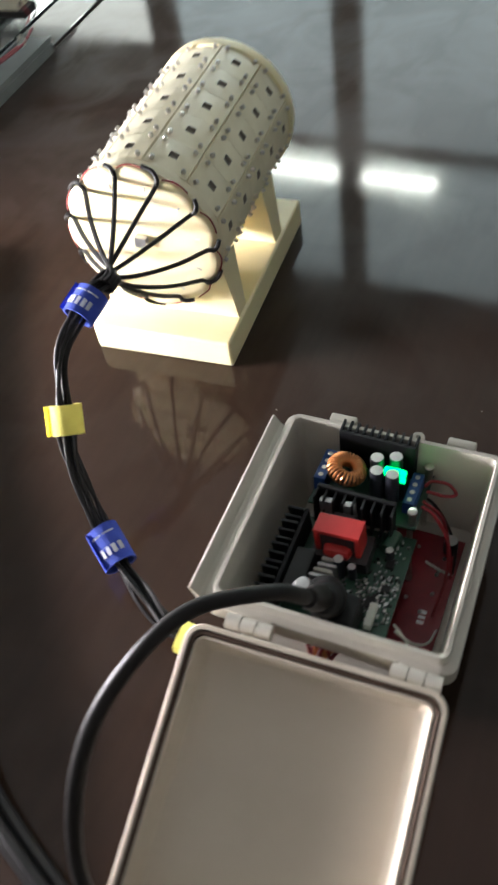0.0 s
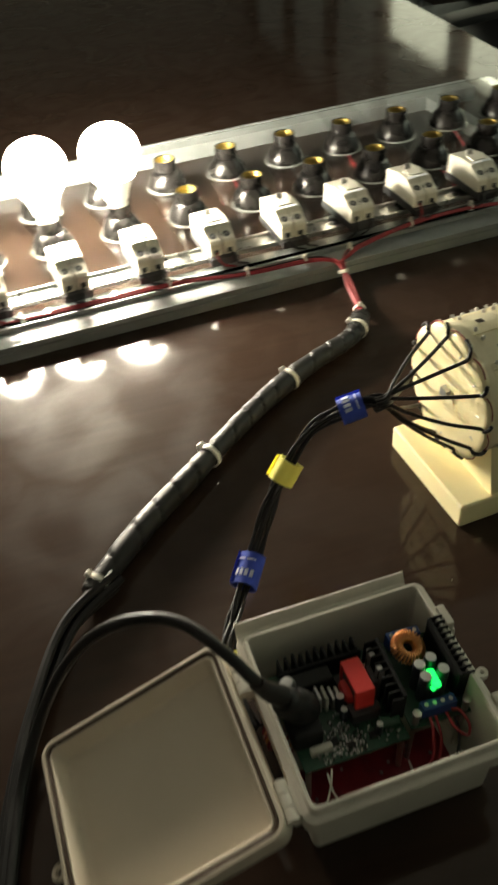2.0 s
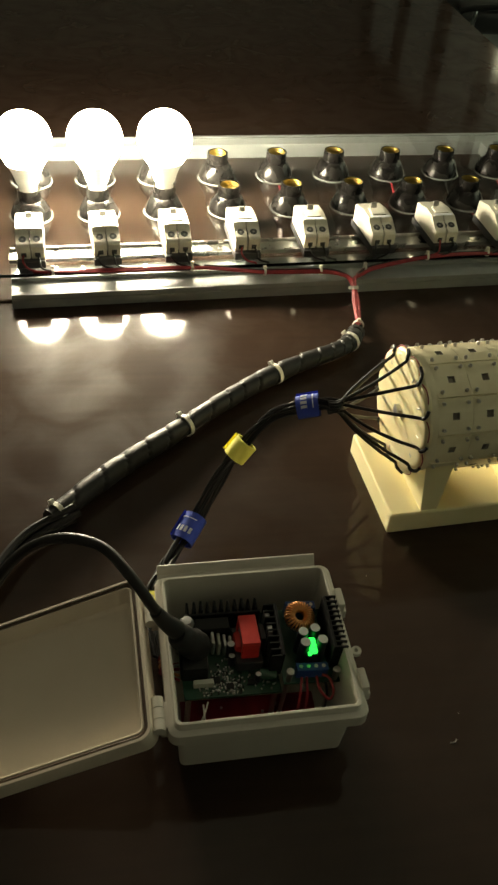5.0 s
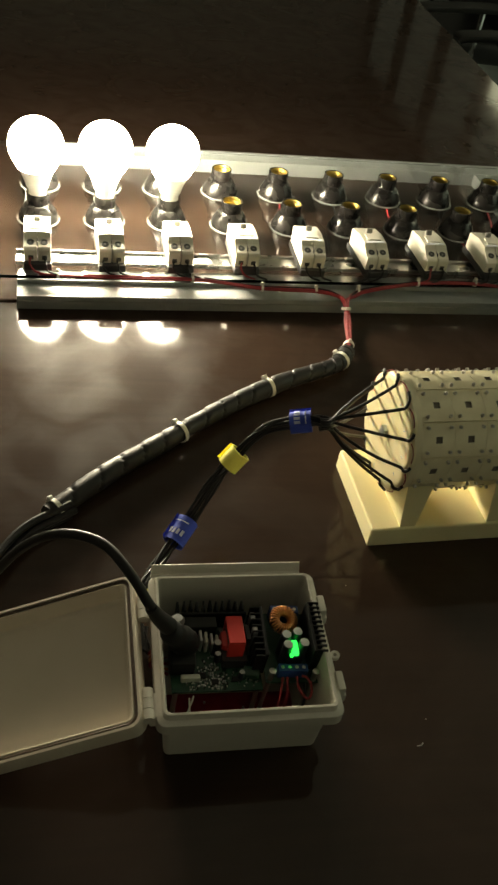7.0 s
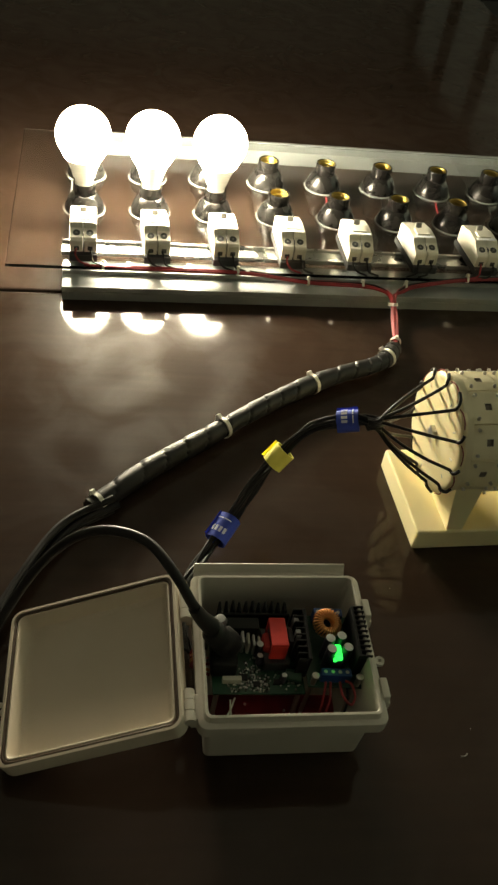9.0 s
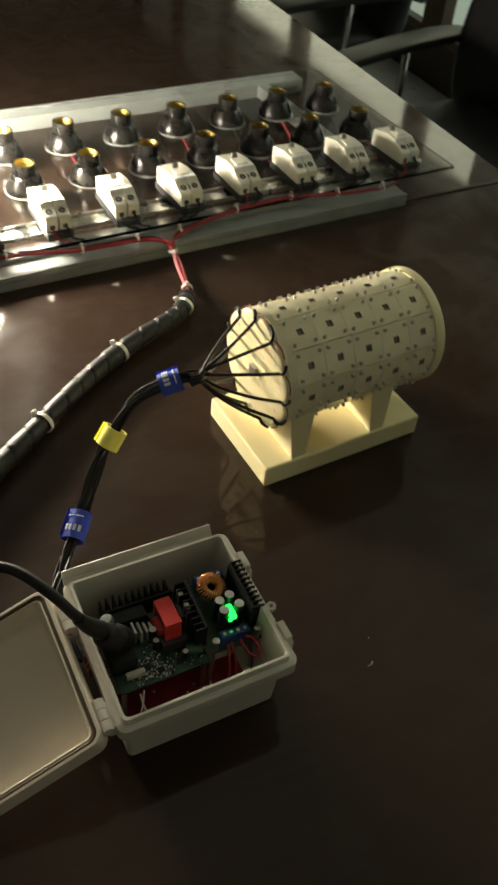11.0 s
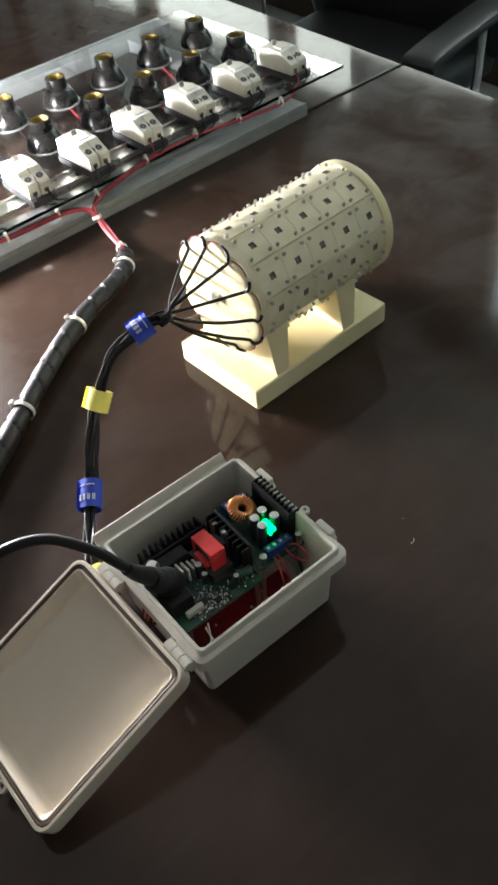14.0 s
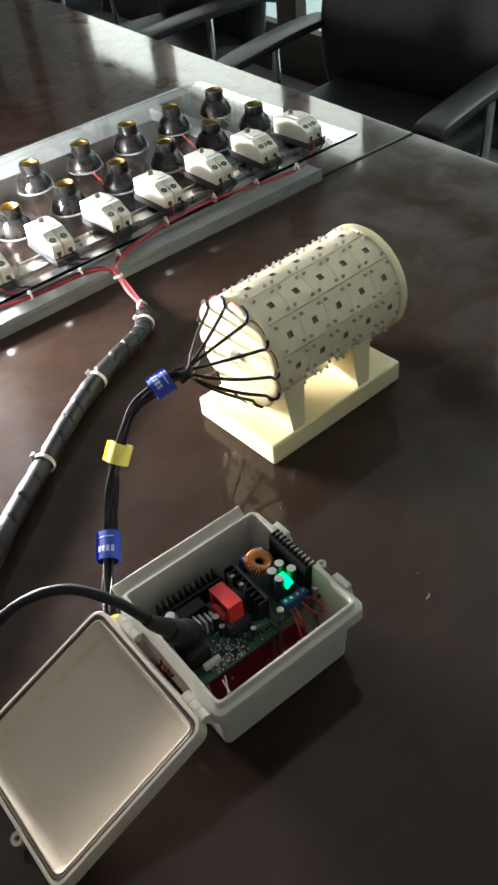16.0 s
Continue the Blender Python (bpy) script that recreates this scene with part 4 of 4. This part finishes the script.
# lid: its own axes run from the hinge (x = 0) outwards, z towards its inside
LID = pose(-0.0190, 0.0575, 0.0700) @ pose(0, 0, 0, 0, 0, 180 + 1.2) @ pose(0, 0, 0, 0, 21.5, 0)
lid = part("lid", bmesh.new(), ABS, case, "lid swung open, its inside up")
lid.matrix_basis = LID
LW, LH = 0.152, 0.0730
body = bmesh.new()
add_loft(body, [
    rect_ring(0.008, -LH + 0.008, LW - 0.008, LH - 0.008, 0.008, -0.0105),
    rect_ring(0.002, -LH + 0.002, LW - 0.002, LH - 0.002, 0.0095, -0.0092),
    rect_ring(0.0003, -LH + 0.0003, LW - 0.0003, LH - 0.0003, 0.0105, -0.006),
    rect_ring(0, -LH + 0, LW - 0, LH - 0, 0.0105, -0.004),
    rect_ring(0, -LH + 0, LW - 0, LH - 0, 0.0105, 0.0088),
    rect_ring(0.0006, -LH + 0.0006, LW - 0.0006, LH - 0.0006, 0.01, 0.0095),
    rect_ring(0.0028, -LH + 0.0028, LW - 0.0028, LH - 0.0028, 0.0085, 0.0095),
    rect_ring(0.0031, -LH + 0.0031, LW - 0.0031, LH - 0.0031, 0.0082, 0.0066),
    rect_ring(0.0062, -LH + 0.0062, LW - 0.0062, LH - 0.0062, 0.006, 0.0066),
    rect_ring(0.0064, -LH + 0.0064, LW - 0.0064, LH - 0.0064, 0.006, 0.0084),
    rect_ring(0.0074, -LH + 0.0074, LW - 0.0074, LH - 0.0074, 0.0055, 0.0086),
    rect_ring(0.0082, -LH + 0.0082, LW - 0.0082, LH - 0.0082, 0.0055, 0.0078),
    rect_ring(0.0118, -LH + 0.0118, LW - 0.0118, LH - 0.0118, 0.005, -0.0052),
    rect_ring(0.0142, -LH + 0.0142, LW - 0.0142, LH - 0.0142, 0.005, -0.0066),
    rect_ring(0.017, -LH + 0.017, LW - 0.017, LH - 0.017, 0.005, -0.007),
], True, True)
part("lid_shell", body, ABS_IN, lid, "pale plastic lid shell, slightly scuffed")
seal = bmesh.new()
add_loft(seal, [
    rect_ring(0.0032, -LH + 0.0032, LW - 0.0032, LH - 0.0032, 0.008, 0.0067),
    rect_ring(0.0034, -LH + 0.0034, LW - 0.0034, LH - 0.0034, 0.008, 0.0086),
    rect_ring(0.0044, -LH + 0.0044, LW - 0.0044, LH - 0.0044, 0.0075, 0.0091),
    rect_ring(0.0056, -LH + 0.0056, LW - 0.0056, LH - 0.0056, 0.0066, 0.0086),
    rect_ring(0.006, -LH + 0.006, LW - 0.006, LH - 0.006, 0.0062, 0.0067),
])
part("rubber_seal", seal, SEAL, lid, "dark brown rubber seal")
ear2 = bmesh.new()
add_lathe(ear2, [(0.0024, 0.0), (0.0054, 0.0), (0.0054, 0.0032), (0.0024, 0.0032), (0.0024, 0.0)], 20, pose(LW + 0.004, 0.018, 0.003))
part("lid_ear", ear2, ABS_IN, lid)
for x, y, r in ((0.035, -0.030, 0.0006), (0.083, 0.020, 0.0004)):
    part("scuff_mark", lathe([(0, 0.0003), (r, 0.0002), (r * 1.2, 0.0)], 8, pose(x, y, -0.0073, 0, 0, 0) @ Matrix.Diagonal((1, 2.2, 1, 1))), SEAL, lid)


# ---- boards inside the enclosure ----
rng = random.Random(5)
low_board = thing("red_circuit_board", "dark red circuit board on the enclosure's floor", "circuit board", pose(0.006, 0.004, 0.006))
part("board", box((0, 0, 0), (0.112, 0.046, 0.0016)), PCB_RED, low_board, smooth=False)
for x, w in ((0.044, 0.0026), (0.048, 0.0022), (0.0515, 0.0026)):
    part("print_bar", box((x, 0.010, 0.0016), (x + w, 0.0145, 0.0019)), PRINT_WHITE, low_board, smooth=False)
for k in range(14):
    x, y = rng.uniform(0.006, 0.105), rng.uniform(0.006, 0.04)
    part("solder_joint", lathe([(0.0013, 0.0), (0.0012, 0.0008), (0.0004, 0.0018), (0, 0.0019)], 8, pose(x, y, 0.0016)), SOLDER, low_board)

knob = part("capacitor", lathe([(0.0, 0.0016), (0.0048, 0.0016), (0.0048, 0.0125), (0.0042, 0.0135)], 16, pose(0.103, 0.008, 0)), CAP_SLEEVE, low_board)
part("capacitor_top", lathe([(0.0042, 0.0135), (0.0, 0.0138)], 16, pose(0.103, 0.008, 0)), CAP_TOP, knob)

PZ = 0.046
main_board = thing("green_circuit_board", "green circuit board crowded with small parts and a red transformer", "circuit board", pose(0.0075, 0.027, PZ + 0.0015, -3, 2, 1.5))
part("board", box((0, 0, 0), (0.078, 0.080, 0.0016)), PCB_GREEN, main_board, smooth=False)
for k in range(4):
    part("standoff", lathe([(0.0, -0.040), (0.0024, -0.040), (0.0024, 0.0), (0.0, 0.0)], 8, pose(0.004 + 0.070 * (k % 2), 0.005 + 0.070 * (k // 2), 0)), STEEL, main_board)
tr = part("transformer", box((0.044, 0.018, 0.0016), (0.066, 0.054, 0.012), 0.001), FERRITE, main_board, "transformer with bright red tape", m=pose(0, 0.004, 0))
strap = bmesh.new()
add_box(strap, (0.0480, 0.0225, 0.0280), (0.0625, 0.0515, 0.0312), 0.0008)
add_box(strap, (0.0480, 0.0225, 0.010), (0.0625, 0.0260, 0.0282), 0.0008)
add_box(strap, (0.0480, 0.0480, 0.010), (0.0625, 0.0515, 0.0282), 0.0008)
part("tape_wrap", strap, RED_TAPE, tr, "bright red tape")
part("core_middle", box((0.0490, 0.0260, 0.010), (0.0615, 0.0480, 0.0280), 0.0006, 1), FERRITE, tr)
part("winding", box((0.0435, 0.0280, 0.010), (0.0650, 0.0460, 0.0200), 0.004), RED_TAPE, tr)
part("core_side", box((0.0645, 0.030, 0.002), (0.069, 0.045, 0.026), 0.001), FERRITE, tr)
for y in (0.036, 0.050):
    part("power_device", box((0.070, y, 0.002), (0.0745, y + 0.009, 0.0315), 0.0008), SOLDER, main_board, "grey metal-tabbed power device")
for k in range(290):
    x, y = rng.uniform(0.012, 0.046 if rng.random() < 0.7 else 0.074), rng.uniform(0.001, 0.022 if rng.random() < 0.75 else 0.034)
    w, d, h = rng.uniform(0.0006, 0.0018), rng.uniform(0.0006, 0.0018), rng.uniform(0.0006, 0.0018)
    part("small_component", box((x, y, 0.0016), (x + w, y + d, 0.0016 + h)), rng.choice([CHIP, SOLDER, PALE_PART, SOLDER, CHIP, TOGGLE_GREY]), main_board, smooth=False)
for x, y, w, d in ((0.022, 0.012, 0.008, 0.006), (0.034, 0.006, 0.006, 0.005), (0.052, 0.008, 0.007, 0.005)):
    part("chip", box((x, y, 0.0016), (x + w, y + d, 0.0034), 0.0003, 1), CHIP, main_board)
part("pale_connector", box((0.008, 0.009, 0.0016), (0.024, 0.0135, 0.0075), 0.0006), PALE_PART, main_board, "pale plastic connector")
for k in range(4):
    part("pin_device", box((0.026 + 0.0048 * k, 0.040 - 0.001 * k, 0.0016), (0.0285 + 0.0048 * k, 0.052 - 0.001 * k, 0.017 - 0.001 * k), 0.0005, 1), PALE_PART if k % 2 else SOLDER, main_board, "pale flat component on edge")
for x, y, r, h in ((0.041, 0.038, 0.0034, 0.017), (0.041, 0.030, 0.0028, 0.012), (0.060, 0.012, 0.0026, 0.010)):
    cp = part("capacitor", lathe([(0.0, 0.0016), (r, 0.0016), (r, h), (r * 0.9, h + 0.0006)], 16, pose(x, y, 0)), CAP_SLEEVE, main_board)
    part("capacitor_top", lathe([(r * 0.9, h + 0.0006), (0.0, h + 0.0007)], 16, pose(x, y, 0)), CAP_TOP, cp)
ch = part("choke", add_tube(bmesh.new(), [Vector((0.062, 0.0155, 0.0065)), Vector((0.075, 0.0125, 0.0065))], 0.0048, 16), PCB_GREEN, main_board, "dark green cylindrical coil")
hs = part("heatsink", box((0.006, 0.066, 0.0016), (0.070, 0.0685, 0.021), 0.0004, 1), HEATSINK, main_board, "black finned heatsink")
for k in range(11):
    part("fin", box((0.008 + 0.0058 * k, 0.0683, 0.004), (0.0098 + 0.0058 * k, 0.079, 0.0225 + 0.001 * (k % 3)), 0.0002, 1), HEATSINK, hs)
part("black_block", box((0.014, 0.052, 0.0016), (0.042, 0.064, 0.020), 0.001), CHIP, main_board)

conv = thing("converter_module", "small voltage converter with copper coil and lit green light", "circuit board", pose(0.0865, 0.031, 0.053, 0, 3, 0))
part("board", box((0, 0, 0), (0.046, 0.0705, 0.0016)), PCB_GREEN, conv, smooth=False)
for k in range(4):
    part("standoff", lathe([(0.0, -0.046), (0.002, -0.046), (0.002, 0.0), (0.0, 0.0)], 8, pose(0.004 + 0.038 * (k % 2), 0.004 + 0.058 * (k // 2), 0)), STEEL, conv)
coil = part("coil", bmesh.new(), FERRITE, conv, "toroid coil wound with copper wire")
core = bmesh.new()
CR, Cr = 0.0084, 0.0036
CM = pose(0.0185, 0.0500, 0.0205, 16, 6, 0)
ringp = [Vector((CR * math.cos(2 * math.pi * k / 28), CR * math.sin(2 * math.pi * k / 28), 0)) for k in range(28)]
rings = []
for p in ringp:
    o = p.normalized()
    rings.append([p + o * (Cr * 0.9 * math.cos(a)) + Vector((0, 0, Cr * 1.1 * math.sin(a))) for a in (2 * math.pi * j / 10 for j in range(10))])
add_loft(core, rings + rings[:1])
bmesh.ops.remove_doubles(core, verts=core.verts, dist=1e-6)
part("coil_core", core, FERRITE, coil, m=CM)
TURN = bmesh.new()
tl = [Vector((Cr * 1.12 * math.cos(2 * math.pi * j / 12), 0.0005 * math.sin(math.pi * j / 12), Cr * 1.3 * math.sin(2 * math.pi * j / 12))) for j in range(13)]
add_tube(TURN, tl, 0.00088, 6)
TURN = finish(TURN, "turn", COPPER, True)
for k in range(28):
    part("turn", TURN, None, coil, m=CM @ pose(0, 0, 0, 0, 0, 360 * k / 28) @ pose(CR, 0, 0))
for x, y in ((0.0170, 0.0300), (0.0272, 0.0330), (0.0170, 0.0200), (0.0315, 0.0220)):
    cp = part("capacitor", lathe([(0.0, 0.0016), (0.0044, 0.0016), (0.0044, 0.0275), (0.0040, 0.0284)], 18, pose(x, y, 0)), CAP_SLEEVE, conv)
    part("capacitor_top", lathe([(0.0040, 0.0284), (0.0, 0.0286)], 18, pose(x, y, 0)), CAP_TOP, cp, "pale aluminium top")
led = bmesh.new()
add_box(led, (0.0205, 0.0130, 0.0200), (0.0268, 0.0275, 0.0240), 0.0016, 3)
add_box(led, (0.0218, 0.0150, 0.0235), (0.0262, 0.0205, 0.0258), 0.0012, 2, pose(0, 0, 0, 0, 0, 3))
add_box(led, (0.0192, 0.0125, 0.0185), (0.0222, 0.0160, 0.0212), 0.0008)
part("status_light", led, GREEN_LED, conv, "lit green light")
part("light_holder", box((0.0195, 0.0125, 0.0016), (0.0272, 0.028, 0.0205), 0.0006), CHIP, conv)
for x0, nfin in ((-0.0085, 9), (0.0385, 11)):
    right = x0 > 0
    h = part("heatsink", box((x0 + (0.0 if right else 0.006), 0.012, 0.0016 if right else -0.004), (x0 + (0.0025 if right else 0.0085), 0.062, 0.031 if right else 0.024), 0.0003, 1), HEATSINK, conv, "black finned heatsink")
    for k in range(nfin):
        y = 0.0125 + 0.049 * k / (nfin - 1)
        a, b = (x0 + 0.0023, x0 + 0.0115) if right else (x0 - 0.002, x0 + 0.0062)
        part("fin", box((a, y - 0.0007, 0.003 if right else -0.002), (b, y + 0.0007, 0.0315 if right else 0.0225), 0.0002, 1), HEATSINK, h)
for y0, y1, top in ((0.0040, 0.0115, 0.0125), (0.0620, 0.0700, 0.0150)):
    tb = part("terminal_block", box((0.010, y0, 0.0016), (0.036, y1, top), 0.0008), BLUE_BLOCK, conv, "blue screw terminal block")
    for k in range(4):
        part("terminal_screw", lathe([(0.0, 0.0004), (0.0016, 0.0004), (0.0016, -0.001)], 10, pose(0.0135 + 0.0062 * k, (y0 + y1) / 2, top)), STEEL, tb)
for x in (0.004, 0.042):
    part("mount_post", lathe([(0.0, 0.0), (0.0024, 0.0), (0.0024, 0.010), (0.0032, 0.010), (0.0032, 0.0125), (0.0, 0.0135)], 10, pose(x, 0.003, 0.0016)), STEEL, conv)

# loose wires in the enclosure
inner = thing("enclosure_wires", "thin red and white wires looping inside the enclosure", "wires")
for mat, pts in (
    (WIRE_RED, [(0.100, 0.031, 0.062), (0.098, 0.022, 0.058), (0.094, 0.012, 0.040), (0.080, 0.008, 0.022), (0.055, 0.010, 0.012)]),
    (WIRE_RED, [(0.112, 0.031, 0.062), (0.113, 0.020, 0.060), (0.120, 0.014, 0.055), (0.124, 0.020, 0.058), (0.122, 0.030, 0.060), (0.117, 0.033, 0.060)]),
    (WIRE_RED, [(0.104, 0.031, 0.062), (0.103, 0.018, 0.050), (0.096, 0.010, 0.025), (0.085, 0.006, 0.012)]),
    (WIRE_WHITE, [(0.026, 0.026, 0.045), (0.022, 0.018, 0.038), (0.014, 0.008, 0.028), (0.008, 0.004, 0.020)]),
    (WIRE_WHITE, [(0.022, 0.024, 0.045), (0.024, 0.014, 0.032), (0.034, 0.007, 0.018), (0.048, 0.005, 0.010)]),
    (WIRE_WHITE, [(0.082, 0.022, 0.030), (0.083, 0.012, 0.022), (0.088, 0.006, 0.012)]),
    (WIRE_BLACK, [(0.118, 0.060, 0.050), (0.124, 0.030, 0.035), (0.110, 0.010, 0.015), (0.090, 0.006, 0.010)]),
):
    part("wire", tube(pts, 0.0011 if mat is not WIRE_WHITE else 0.0008, 6, 8), mat, inner)
for k in range(7):
    a = k * 0.9
    p = Vector((-0.0085, 0.058 + 0.0022 * (k - 3), 0.044 + 0.002 * math.sin(a)))
    part("wire_end", tube([p + Vector((0.014, -0.004 * math.cos(a), 0.0)), p + Vector((0.004, 0, 0.003)), p + Vector((-0.002, 0.002 * math.sin(a), 0.008)), p + Vector((0.002, 0.003 * math.cos(a), 0.015))], 0.0012, 6, 5), (WIRE_RED, COPPER, WIRE_RED, SOLDER)[k % 4], inner)

# power cable with its moulded plug
cable = thing("power_cable", "thick black power cable arching over the lid to a moulded plug", "cable")
CABLE = [(0.0100, 0.0627, 0.0861), (-0.0030, 0.0632, 0.1021), (-0.0150, 0.0605, 0.1262), (-0.0280, 0.0706, 0.1459), (-0.0500, 0.1007, 0.1494), (-0.0800, 0.1171, 0.1444), (-0.1100, 0.1318, 0.1179), (-0.1380, 0.1366, 0.0797), (-0.1620, 0.1294, 0.0410), (-0.1820, 0.1006, 0.0188), (-0.1960, 0.0405, 0.0167), (-0.2120, -0.0594, 0.0199), (-0.2360, -0.2394, 0.0235)]
part("cord", tube(CABLE, 0.0042, 12, 10), WRAP, cable)
part("strain_relief", tube([(-0.013, 0.0590, 0.122), (-0.006, 0.0600, 0.108), (0.0035, 0.0610, 0.094)], lambda f: 0.0050 + 0.0028 * f, 12, 6), WIRE_BLACK, cable)
plug = bmesh.new()
add_lathe(plug, [(0.0, 0.010), (0.0070, 0.010), (0.0095, 0.0075), (0.0104, 0.002), (0.0096, -0.005), (0.0112, -0.0075), (0.0122, -0.012), (0.0122, -0.022), (0.0112, -0.026), (0.0, -0.026)], 24)
part("plug", plug, WIRE_BLACK, cable, "black moulded plug", m=pose(0.0085, 0.0605, 0.0835, 10, -32, 0))
part("socket_inlet", box((0.006, 0.044, 0.044), (0.028, 0.070, 0.064), 0.003), CHIP, cable)
part("plug_knob", lathe([(0, 0), (0.0055, 0), (0.006, 0.004), (0.004, 0.008), (0, 0.0085)], 14, pose(0.012, 0.074, 0.080)), SOLDER, cable, "grey metal knob")
